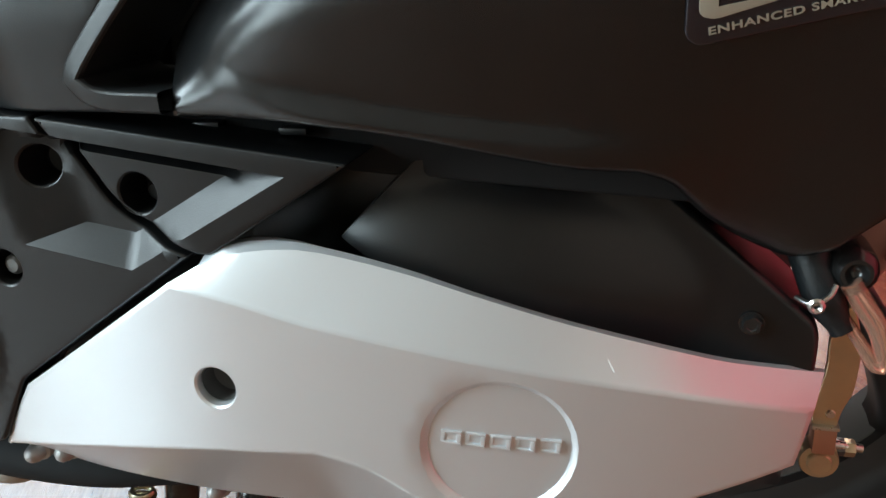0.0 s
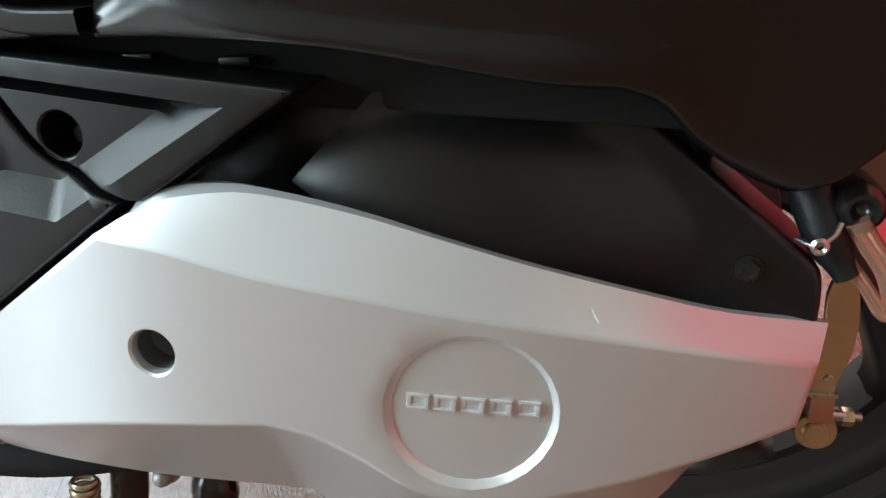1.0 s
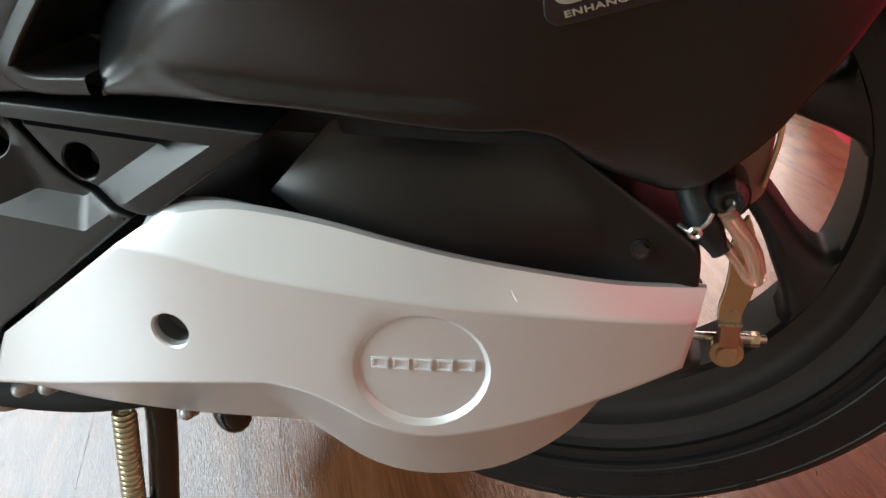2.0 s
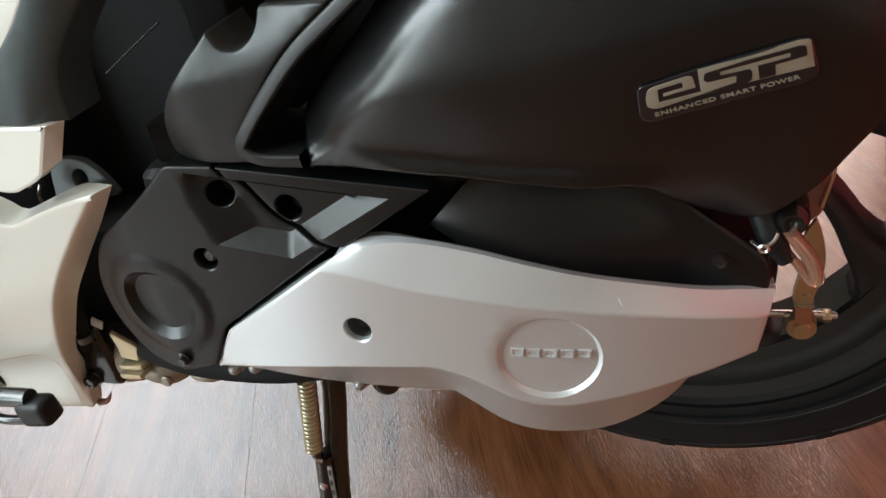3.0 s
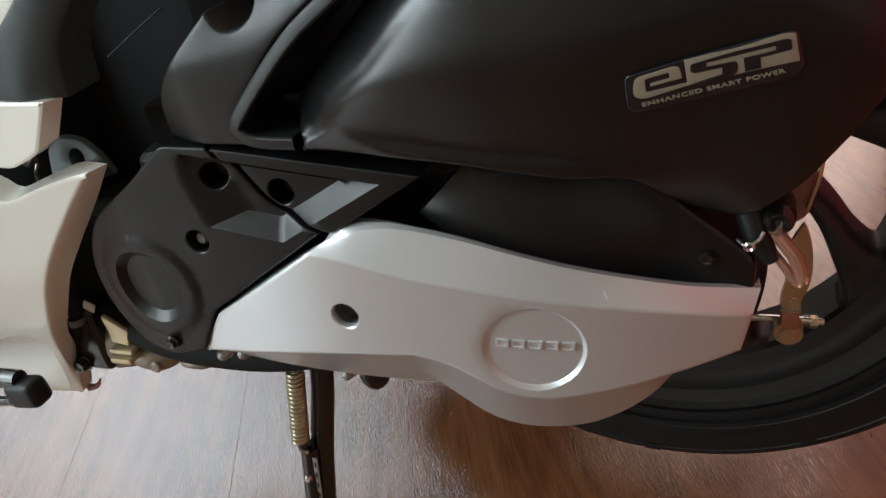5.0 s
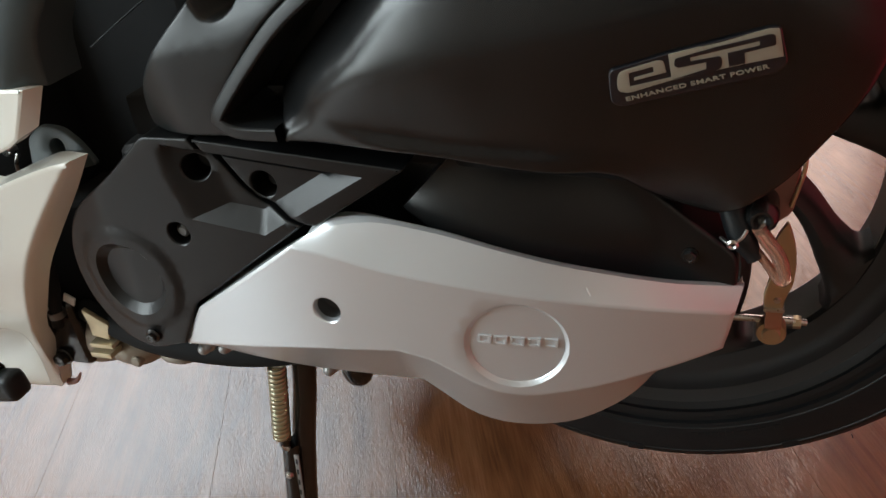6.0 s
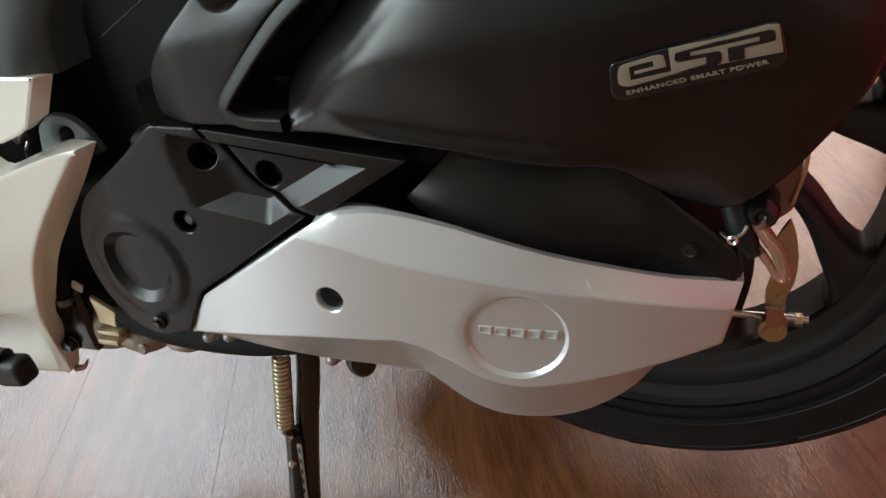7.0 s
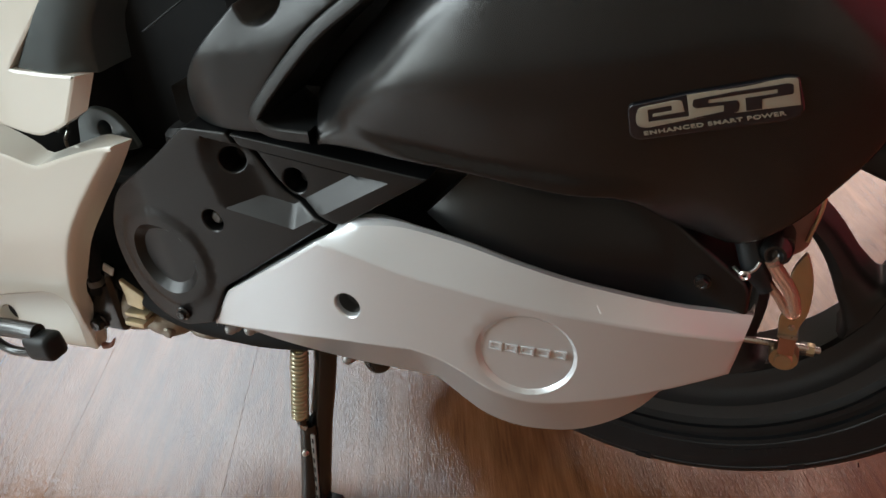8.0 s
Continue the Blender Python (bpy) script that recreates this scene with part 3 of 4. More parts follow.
# ---- front crank cover and its triangular lid ----
def crank_y(x, z):
    depth = min(side_of(x, z, (-0.2622, 0.3828), (-0.2122, 0.3740)) / 0.0125,
                side_of(x, z, (-0.2122, 0.3740), (-0.1396, 0.4152)) / 0.0125,
                side_of(x, z, (-0.1396, 0.4152), (-0.2759, 0.4345)) / 0.003,
                side_of(x, z, (-0.2759, 0.4288), (-0.2622, 0.3828)) / 0.028, (x + 0.270) / 0.016)
    y = -0.227 + 0.0095 * min(1.0, max(0.0, depth))
    # the shadow under the rim is put into the shape as a cut
    rim_shade = side_of(x, z, (-0.1396, 0.4152), (-0.2759, 0.4345))
    y += 0.0055 * max(0.0, 1 - abs(rim_shade - 0.0042) / 0.0026) * smooth01((x + 0.244) / 0.004) * smooth01((-0.156 - x) / 0.02)
    r = math.hypot(x + 0.328, z - 0.333)
    y -= 0.0016 * smooth01((0.042 - r) / 0.006)
    y += 0.0055 * smooth01((0.0285 - r) / 0.006)
    return y + 0.35 * max(0.0, -0.328 - x) ** 1.2


CRANK_LINES = [
    [(-0.2759, 0.4288), (-0.2622, 0.3828), (-0.2122, 0.3740), (-0.1396, 0.4152)],
    [(-0.2475, 0.4276), (-0.2370, 0.3910), (-0.2145, 0.3871), (-0.1640, 0.4158), (-0.2475, 0.4276)],
    [(-0.2622, 0.3828), (-0.2370, 0.3910)], [(-0.2122, 0.3740), (-0.2145, 0.3871)], [(-0.1396, 0.4152), (-0.1640, 0.4158)],
    [(-0.2759, 0.4345), (-0.1396, 0.4152)],
    *[[(-0.262 - 0.14 * d, 0.4325 - d), (-0.143 - 0.14 * d, 0.4157 - d)] for d in (0.0016, 0.0042, 0.0068)],
]


def crank_cover():
    outline = fillet([(-0.2808, 0.4381, 0.004), (-0.2480, 0.4371, 0.001), (-0.2421, 0.4274, 0.004), (-0.2245, 0.3995, 0.008), (-0.2137, 0.3911, 0.006),
                      (-0.1853, 0.3813, 0.002), (-0.2803, 0.3167, 0.004), (-0.2998, 0.2820, 0.003), (-0.3268, 0.2741, 0.008), (-0.3561, 0.2790, 0.02),
                      (-0.3787, 0.3064, 0.02), (-0.3826, 0.3407, 0.03), (-0.3630, 0.3799, 0.03), (-0.3170, 0.4092, 0.02)])
    rings = [[(-0.328 + r * math.cos(k / 40 * math.tau), 0.333 + r * math.sin(k / 40 * math.tau)) for k in range(41)] for r in (0.0285, 0.0225, 0.042, 0.036)]
    bm = plate(outline, crank_y, 0.0015, 0.03, holes=[(-0.2525, 0.4155, 0.0095, 0.018, 0.0005), (-0.2754, 0.3716, 0.009, 0.012, 0.0005)],
               lines=CRANK_LINES + rings, step=0.004)
    cover = part("crank_cover", bm, GRAIN, scooter, "grained black crank cover with recessed bolt holes", 24)
    part("bolt", lathe([(0, -0.0035), (0.003, -0.0035), (0.0045, -0.0022), (0.0048, 0.002), (0, 0.002)], (-0.2765, -0.2185, 0.3705), seg=20), DARK_ZINC, cover, "dull zinc bolt in its hole")
    part("bolt", hex_bolt(-0.325, -0.2285, 0.2865, 0.0038, 0.004), BLACK_METAL, cover, "small black bolt")
    lid = fillet([(-0.2450, 0.4367, 0.001), (-0.1138, 0.4205, 0.002), (-0.1755, 0.3823, 0.001), (-0.1814, 0.3823, 0.002), (-0.2112, 0.3936, 0.006),
                  (-0.2215, 0.4009, 0.008), (-0.2391, 0.4283, 0.004)])
    bm = plate(lid, crank_y, 0.0012, 0.03, holes=[(-0.2105, 0.4040, 0.0095, 0.018, 0.0005)], lines=CRANK_LINES, step=0.004)
    lid_ob = part("triangular_lid", bm, GRAIN, scooter, "grained black triangular lid with a bevelled recess", 24)
    part("bolt", lathe([(0, -0.0035), (0.003, -0.0035), (0.0045, -0.0022), (0.0048, 0.002), (0, 0.002)], (-0.2085, -0.2045, 0.4025), seg=20), INNER, lid_ob)


crank_cover()

# ---- side body panel ----
FRONT_EDGE = [(-0.2100, 0.428), (-0.1945, 0.4485), (-0.172, 0.479), (-0.142, 0.506), (-0.119, 0.529), (-0.086, 0.556), (-0.04, 0.60)]
ridge_z = curve_of([(-0.2, 0.452), (-0.162, 0.462), (-0.11, 0.479), (-0.06, 0.492), (0.0, 0.505), (0.07, 0.517), (0.14, 0.527)])
ridge_y = curve_of([(-0.2, -0.236), (-0.162, -0.241), (-0.11, -0.248), (-0.06, -0.2535), (0.0, -0.255), (0.07, -0.242), (0.12, -0.222), (0.14, -0.208)])


foot_z = curve_of([(-0.2, 0.461), (-0.159, 0.4575), (-0.14, 0.4515), (-0.11, 0.4455), (-0.08, 0.441), (-0.045, 0.437), (0.0, 0.432)])
FRONT_LINE = spline(FRONT_EDGE, 96)


def body_y(x, z):
    h = z - ridge_z(x)
    up, down = soft_plus(h, 0.012), soft_plus(-h, 0.012)
    y = ridge_y(x) + 0.2 * up + 0.064 * (1 - 0.27 * smooth01((x - 0.02) / 0.06)) * (down / 0.125) ** 1.4
    near = 1.0
    for a, b in zip(FRONT_LINE, FRONT_LINE[1:]):
        ex, ez, px, pz = b.x - a.x, b.y - a.y, x - a.x, z - a.y
        t = min(1.0, max(0.0, (px * ex + pz * ez) / (ex * ex + ez * ez)))
        near = min(near, math.hypot(px - ex * t, pz - ez * t))
    low = 1 - smooth01((z - 0.455) / 0.03)
    y += 0.9 * soft_plus(0.0225 - near, 0.0052 + 0.005 * low) * smooth01((z - 0.438) / 0.02)
    # the tail turns in towards its upper rear corner
    y += 2.0 * soft_plus(side_of(x, z, (0.078, 0.53), (0.121, 0.495)), 0.006)
    foot = 0.0085 * math.tanh(0.95 * soft_plus(foot_z(x) - z, 0.002) / 0.0085)
    return y - foot * smooth01((0.02 - x) / 0.06) * smooth01((x + 0.165) / 0.06)


def side_panel():
    outline = closed(
        [(-0.1795, 0.4385), (-0.155, 0.438), (-0.122, 0.4365), (-0.087, 0.432), (-0.041, 0.422), (-0.012, 0.418)],
        [(-0.012, 0.418), (-0.001, 0.412), (0.010, 0.398), (0.022, 0.387), (0.033, 0.380)],
        [(0.033, 0.380), (0.044, 0.376), (0.056, 0.380), (0.066, 0.390)],
        [(0.066, 0.390), (0.081, 0.407), (0.092, 0.424), (0.103, 0.441), (0.111, 0.457)],
        [(0.111, 0.457), (0.117, 0.478), (0.121, 0.50), (0.13, 0.54), (0.15, 0.62)],
        [(0.15, 0.62), (0.08, 0.635), (-0.02, 0.63)],
        [(-0.02, 0.63), (-0.055, 0.587), (-0.086, 0.556), (-0.119, 0.529), (-0.142, 0.506), (-0.172, 0.479), (-0.186, 0.461), (-0.1815, 0.450)],
        [(-0.1815, 0.450), (-0.1798, 0.446), (-0.1795, 0.4385)], n=22)
    crests = []
    for off in (0.009, 0.0125, 0.016, 0.0195, 0.023, 0.0265, 0.030, 0.0345, 0.040):
        line = []
        for a, b in zip(FRONT_LINE[20::2], FRONT_LINE[22::2]):
            d = (b - a).normalized()
            line.append((a.x + d.y * off, a.y - d.x * off))
        crests.append(line)
    foot_lines = [[(-0.165 + 0.006 * k, foot_z(-0.165 + 0.006 * k) + off) for k in range(30)] for off in (0.003, 0.0, -0.003, -0.006, -0.0095)]
    panel = part("side_panel", plate(outline, body_y, 0.0035, 0.06, lines=crests + foot_lines, step=0.0035), BODY, scooter, "satin black sculpted side body panel", 50)
    # badge
    def badge_y(x, z):
        return body_y(x, z) - 0.0016

    def at(a, b):
        """Badge drawing units (1000 wide) to the panel."""
        u, v = a / 1000, b / 1000
        return Vector((sum(c * k for c, k in zip((-0.0007, 0.0751, -0.0062, -0.0019, 0.0155, -0.0030), (1, u, v, u * u, u * v, v * v))),
                       sum(c * k for c, k in zip((0.5049, -0.0030, -0.0795, -0.0034, -0.0060, -0.0348), (1, u, v, u * u, u * v, v * v)))))

    def shape_of(pts):
        return fillet([(*at(p[0], p[1]), p[2] if len(p) > 2 else 0) for p in pts], 4)
    badge = part("badge", plate(shape_of([(30, 255, 0.003), (350, 166), (885, 34, 0.001), (948, 34, 0.002), (984, 210, 0.004), (940, 262, 0.003), (92, 446, 0.004), (45, 420, 0.003)]),
                                badge_y, 0.0008, 0.004, step=0.004), BADGE_DARK, panel, "black domed badge with silver emblem and small words")

    def foil(name, pts, material, lift):
        part(name, plate(shape_of(pts), lambda x, z: body_y(x, z) - lift, 0.00015, 0.0008, step=0.004, fit=False), material, badge)
    foil("emblem", [(78, 305, 0.002), (90, 262, 0.002), (120, 249, 0.001), (285, 203, 0.001), (322, 203, 0.002), (338, 265), (170, 305), (170, 288), (272, 263), (268, 234, 0.0006), (140, 266, 0.0005),
                    (148, 335), (365, 290), (360, 308), (140, 370, 0.002), (85, 362, 0.003)], BADGE_SILVER, 0.0019)
    foil("emblem", [(348, 172), (880, 42, 0.001), (938, 40, 0.001), (958, 182), (752, 222), (668, 240), (545, 268), (360, 308), (365, 290)], BADGE_SILVER, 0.0019)
    foil("emblem_inlay", [(380, 230, 0.0005), (382, 194, 0.001), (600, 134), (885, 69, 0.001), (914, 72, 0.001), (918, 124, 0.001), (750, 165), (752, 218), (668, 236), (660, 166), (830, 127), (830, 105),
                          (465, 188), (465, 208), (620, 180, 0.001), (632, 200, 0.001), (630, 245, 0.002), (575, 262), (370, 302), (548, 248), (548, 213), (400, 242, 0.0008)], BADGE_DARK, 0.0022)
    text = bpy.data.curves.new("lettering", "FONT")
    text.body, text.size, text.extrude, text.align_x = "ENHANCED SMART POWER", 0.0030, 0.0002, "LEFT"
    text.space_character = 1.1
    text.offset = 0.00007
    ob = new("lettering_curve", text)
    bpy.context.view_layer.update()
    me = bpy.data.meshes.new_from_object(ob.evaluated_get(bpy.context.evaluated_depsgraph_get()))
    bpy.data.objects.remove(ob)
    wide = max(v.co.x for v in me.vertices)
    for v in me.vertices:
        a, b = v.co.x / wide, v.co.y / 0.0022
        spot = at(126 + 757 * a - 6 * b, 413 - 172 * a - 21 * b)
        v.co = (spot.x, body_y(spot.x, spot.y) - 0.0018 - v.co.z, spot.y)
    me.materials.append(BADGE_SILVER)
    lettering = new("lettering", me)
    lettering.parent = badge
    return panel


side_panel()


# ---- step panel with its thick lip, and the dark recess ----
def step_y(x, z):
    y = -0.236
    rim = side_of(x, z, (-0.2145, 0.458), (-0.137, 0.527))
    y += 0.3 * max(0.0, z - (0.4905 + 0.14 * (x + 0.241))) * smooth01((rim - 0.006) / 0.02)
    return y + 0.3 * soft_plus(0.470 - z, 0.01) + 9.0 * max(0.0, -0.238 - x) ** 2


def step_panel():
    lip = [(-0.1805, 0.4445), (-0.203, 0.4455), (-0.2125, 0.4495), (-0.2125, 0.4585), (-0.172, 0.4995), (-0.137, 0.5245), (-0.10, 0.55)]
    outline = fillet([(-0.284, 0.4385, 0.008), (-0.203, 0.4385, 0.008), (-0.216, 0.447, 0.01), (-0.2165, 0.459, 0.01), (-0.176, 0.504, 0.02), (-0.139, 0.5285, 0.01),
                      (-0.186, 0.527, 0.003), (-0.190, 0.514, 0.006), (-0.201, 0.506, 0.006), (-0.212, 0.507, 0.006), (-0.217, 0.513, 0.003), (-0.2195, 0.517, 0.002),
                      (-0.243, 0.496, 0.01), (-0.264, 0.474, 0.02), (-0.278, 0.452, 0.02)])
    panel = part("step_panel", plate(outline, step_y, 0.002, 0.04, lines=[[(-0.33, 0.478), (-0.241, 0.4905), (-0.178, 0.4995)]], step=0.005), GREY_PLASTIC, scooter,
                 "dark grey plastic foot step panel", 30)
    bm = bmesh.new()
    path = spline([(x, -0.237, z) for x, z in lip], 50)
    rows = []
    prof = [(-0.0044, 0.008), (-0.0044, 0.0012), (-0.0038, 0.0002), (-0.0028, -0.0004), (0.0024, -0.0010), (0.0032, -0.0006), (0.0038, 0.0004), (0.0040, 0.05)]
    for i, p in enumerate(path):
        d = path[min(50, i + 1)] - path[max(0, i - 1)]
        side = Vector((d.z, 0, -d.x)).normalized()
        rows.append([bm.verts.new(p + side * s + Vector((0, h, 0))) for s, h in prof])
    for a, b in zip(rows, rows[1:]):
        for k in range(len(prof) - 1):
            bm.faces.new((a[k], a[k + 1], b[k + 1], b[k]))
    part("lip", bm, GREY_PLASTIC, panel, "raised broad rim of the step panel", 30)
    # black sheet set back here as the darkness inside the recess
    back = fillet([(-0.27, 0.40, 0.01), (-0.08, 0.40, 0.01), (0.06, 0.62, 0.01), (-0.22, 0.65, 0.01)])
    part("recess", plate(back, lambda x, z: -0.10, 0.002, 0.02, step=0.02), MATT, panel, "black backing sheet for the shade in the recess")


step_panel()


# ---- black under-body: boxes added to fill the inside and keep gaps dark ----
def inner_body():
    inner = part("inner_body", box((-0.62, -0.085, 0.30), (-0.20, 0.03, 0.66), 0.03, seg=4), MATT, scooter, "dull black plastic inner body")
    part("fairing_gap_fill", box((-0.58, -0.14, 0.222), (-0.37, 0.05, 0.34), 0.012, seg=3), MATT, scooter, "black box filling the dark gap behind the fairing")
    # unseen box, added to shade the foot well from the left
    part("leg_shield_blocker", box((-0.80, -0.14, 0.30), (-0.46, -0.03, 0.98), 0.04, seg=4), MATT, scooter, "unseen black leg shield box, added to block side light")
    part("engine_block", box((-0.36, -0.17, 0.265), (0.02, 0.05, 0.405), 0.015, seg=3), INNER, scooter, "black painted engine block")
    # added box that hides the lit top of the engine block
    part("dark_gap_box", box((-0.24, -0.171, 0.385), (0.015, 0.04, 0.432), 0.01, seg=3), INNER, scooter, "black box added to keep the gap under the side panel dark")
    fillet_poly = fillet([(-0.31, 0.425, 0.003), (-0.12, 0.409, 0.003), (0.02, 0.40, 0.004), (0.02, 0.445, 0.004), (-0.31, 0.452, 0.004)])
    # unseen far-side shapes, added to cut the glare mirrored in the floor
    part("far_muffler_blocker", tube([(-0.32, 0.11, 0.20), (-0.22, 0.13, 0.19), (-0.05, 0.15, 0.215), (0.06, 0.16, 0.235)], lambda t: 0.055 + 0.015 * t, n=20, seg=20), BLACK_METAL, scooter, "unseen black muffler shape, added to block floor reflections")
    part("far_radiator_blocker", box((-0.395, 0.10, 0.115), (-0.10, 0.215, 0.46), 0.02, seg=3), MATT, scooter, "unseen black radiator box, added to block floor glare")
    part("far_body_blocker", box((-0.36, 0.04, 0.43), (0.13, 0.22, 0.68), 0.03, seg=3), MATT, scooter, "unseen black box for the far body, added to block light")
    part("under_seat_liner", plate(fillet_poly, lambda x, z: -0.196, 0.002, 0.02, step=0.02), MATT, scooter, "black liner above the crank cover")
    tall = closed([(-0.31, 0.40), (-0.3, 0.47), (-0.305, 0.56), (-0.31, 0.64)], [(-0.31, 0.64), (-0.27, 0.64), (-0.24, 0.63)],
                  [(-0.24, 0.63), (-0.26, 0.55), (-0.268, 0.47), (-0.272, 0.40)], [(-0.272, 0.40), (-0.29, 0.395), (-0.31, 0.40)], n=10)
    part("floor_side_trim", plate(tall, lambda x, z: -0.135 + 0.5 * (x + 0.29) ** 2, 0.003, 0.06, step=0.015), MATT, scooter, "black trim beside the foot well")
    return inner


inner_body()


# ---- white front fairing ----
def fairing_y(x, z):
    y = -0.2435 + 0.21 * max(0.0, 0.425 - z)
    crease = 0.340 + 0.227 * (x + 0.42)
    return y + 0.13 * soft_plus(crease - z, 0.002)


def lower_fairing():
    face = closed(
        [(-0.324, 0.4285), (-0.345, 0.4235), (-0.374, 0.4145), (-0.40, 0.405)],
        [(-0.40, 0.405), (-0.412, 0.403), (-0.44, 0.412), (-0.56, 0.44)],
        [(-0.56, 0.44), (-0.68, 0.36), (-0.76, 0.185)],
        [(-0.76, 0.185), (-0.68, 0.203), (-0.608, 0.221), (-0.559, 0.236), (-0.515, 0.248)],
        [(-0.515, 0.248), (-0.503, 0.2475), (-0.4965, 0.238), (-0.506, 0.207), (-0.526, 0.165)],
        [(-0.526, 0.165), (-0.518, 0.160), (-0.511, 0.165)],
        [(-0.511, 0.165), (-0.5055, 0.180), (-0.498, 0.205), (-0.485, 0.24), (-0.465, 0.275), (-0.437, 0.315), (-0.40, 0.357), (-0.36, 0.396), (-0.324, 0.4285)], n=22)
    base = closed(
        [(-0.315, -0.235, 0.4305), (-0.345, -0.225, 0.4265), (-0.374, -0.22, 0.4165), (-0.40, -0.22, 0.407)],
        [(-0.40, -0.22, 0.407), (-0.412, -0.22, 0.405), (-0.44, -0.215, 0.414), (-0.56, -0.2, 0.442)],
        [(-0.56, -0.2, 0.442), (-0.68, -0.18, 0.36), (-0.76, -0.13, 0.183)],
        [(-0.76, -0.13, 0.183), (-0.68, -0.13, 0.201), (-0.608, -0.13, 0.219), (-0.559, -0.13, 0.234), (-0.515, -0.13, 0.246)],
        [(-0.515, -0.13, 0.246), (-0.505, -0.13, 0.2455), (-0.499, -0.13, 0.237), (-0.509, -0.135, 0.206), (-0.527, -0.14, 0.163)],
        [(-0.527, -0.14, 0.163), (-0.521, -0.15, 0.157), (-0.5253, -0.158, 0.1591)],
        [(-0.5253, -0.158, 0.1591), (-0.5141, -0.162, 0.1772), (-0.4973, -0.172, 0.2116), (-0.4782, -0.182, 0.2491), (-0.457, -0.19, 0.278), (-0.423, -0.203, 0.321), (-0.388, -0.212, 0.358), (-0.349, -0.222, 0.397), (-0.315, -0.235, 0.4305)], n=22)
    lower = part("lower_fairing", plate(face, fairing_y, 0.0016, step=0.012, base=base, soft=True), WHITE, scooter, "glossy pearl white lower fairing with a swept edge", 52)
    scoop = fillet([(-0.76, 0.19, 0.004), (-0.608, 0.227, 0.01), (-0.515, 0.255, 0.02), (-0.494, 0.252, 0.01), (-0.490, 0.237, 0.008), (-0.502, 0.205, 0.02), (-0.519, 0.158, 0.006),
                    (-0.532, 0.1535, 0.006), (-0.62, 0.146, 0.01), (-0.76, 0.13, 0.01)])

    def scoop_y(x, z):
        right = smooth01((x + 0.548 - (z - 0.16) * 0.3) / 0.035)
        return fairing_y(x, z) + 0.004 + 0.024 * smooth01((z - 0.158) / 0.06) * (1 - 0.85 * right)
    part("scoop", plate(scoop, scoop_y, 0.003, 0.012, holes=[(-0.624, 0.178, 0.0125, 0.02, 0.001)], step=0.006),
         WHITE, lower, "hollowed white lower lip with a fixing hole")
    # black disc put in for the dark of the hole
    part("hole_dark_insert", lathe([(0, 0), (0.0118, 0), (0.0118, 0.003), (0, 0.003)], (-0.624, scoop_y(-0.624, 0.178) + 0.010, 0.178), seg=24), INNER, lower, "black disc added to darken the fixing hole")
    part("hook", tube([(-0.513, -0.160, 0.161), (-0.503, -0.160, 0.164), (-0.4945, -0.160, 0.174)], lambda t: 0.0036 * (1 - 0.75 * t), n=8), SHIELD, lower, "brown pointed lug")
    return lower


lower_fairing()


def upper_y(x, z):
    return -0.25 + 0.05 * max(0.0, -0.4 - x)


def upper_fairing():
    face = closed(
        [(-0.3297, 0.4764), (-0.336, 0.4662), (-0.3425, 0.4557)],
        [(-0.3425, 0.4557), (-0.3465, 0.4492), (-0.349, 0.4452)],
        [(-0.349, 0.4452), (-0.357, 0.4405), (-0.366, 0.437)],
        [(-0.366, 0.437), (-0.378, 0.4335), (-0.40, 0.4365), (-0.44, 0.447)],
        [(-0.44, 0.447), (-0.47, 0.50), (-0.47, 0.56), (-0.42, 0.62)],
        [(-0.42, 0.62), (-0.34, 0.63), (-0.258, 0.60)],
        [(-0.258, 0.60), (-0.309, 0.544), (-0.342, 0.515), (-0.383, 0.478)],
        [(-0.383, 0.478), (-0.36, 0.4768), (-0.3297, 0.4764)], n=18)
    base = []
    for x, z in face:
        f = (z - 0.4452) / 0.0312
        side = smooth01((x + 0.352 - 0.0193 * f) / 0.0025) if -0.01 < f < 1.01 else 0.0
        base.append(Vector((x + (0.0072 - 0.0042 * f) * side, upper_y(x, z) + 0.0125, z + (0.004 - 0.006 * f) * side)))
    upper = part("upper_fairing", plate(face, upper_y, 0.0015, step=0.006, base=base), WHITE, scooter, "glossy pearl white upper fairing", 28)
    dark = closed(
        [(-0.380, 0.4778), (-0.343, 0.517), (-0.312, 0.543), (-0.262, 0.60)],
        [(-0.262, 0.60), (-0.24, 0.60), (-0.225, 0.59)],
        [(-0.225, 0.59), (-0.276, 0.545), (-0.310, 0.508), (-0.325, 0.4735)],
        [(-0.325, 0.4735), (-0.333, 0.4752), (-0.345, 0.4757), (-0.380, 0.4778)], n=14)
    part("inner_panel", plate(dark, lambda x, z: -0.2512 + 0.10 * max(0.0, -0.340 - x) + 0.75 * soft_plus(x + 0.340 - 0.75 * (z - 0.48), 0.008), 0.002, 0.03, step=0.008), GLOSS_TEAL, scooter,
         "glossy black inner leg panel beside the white fairing", 40)
    return upper


upper_fairing()


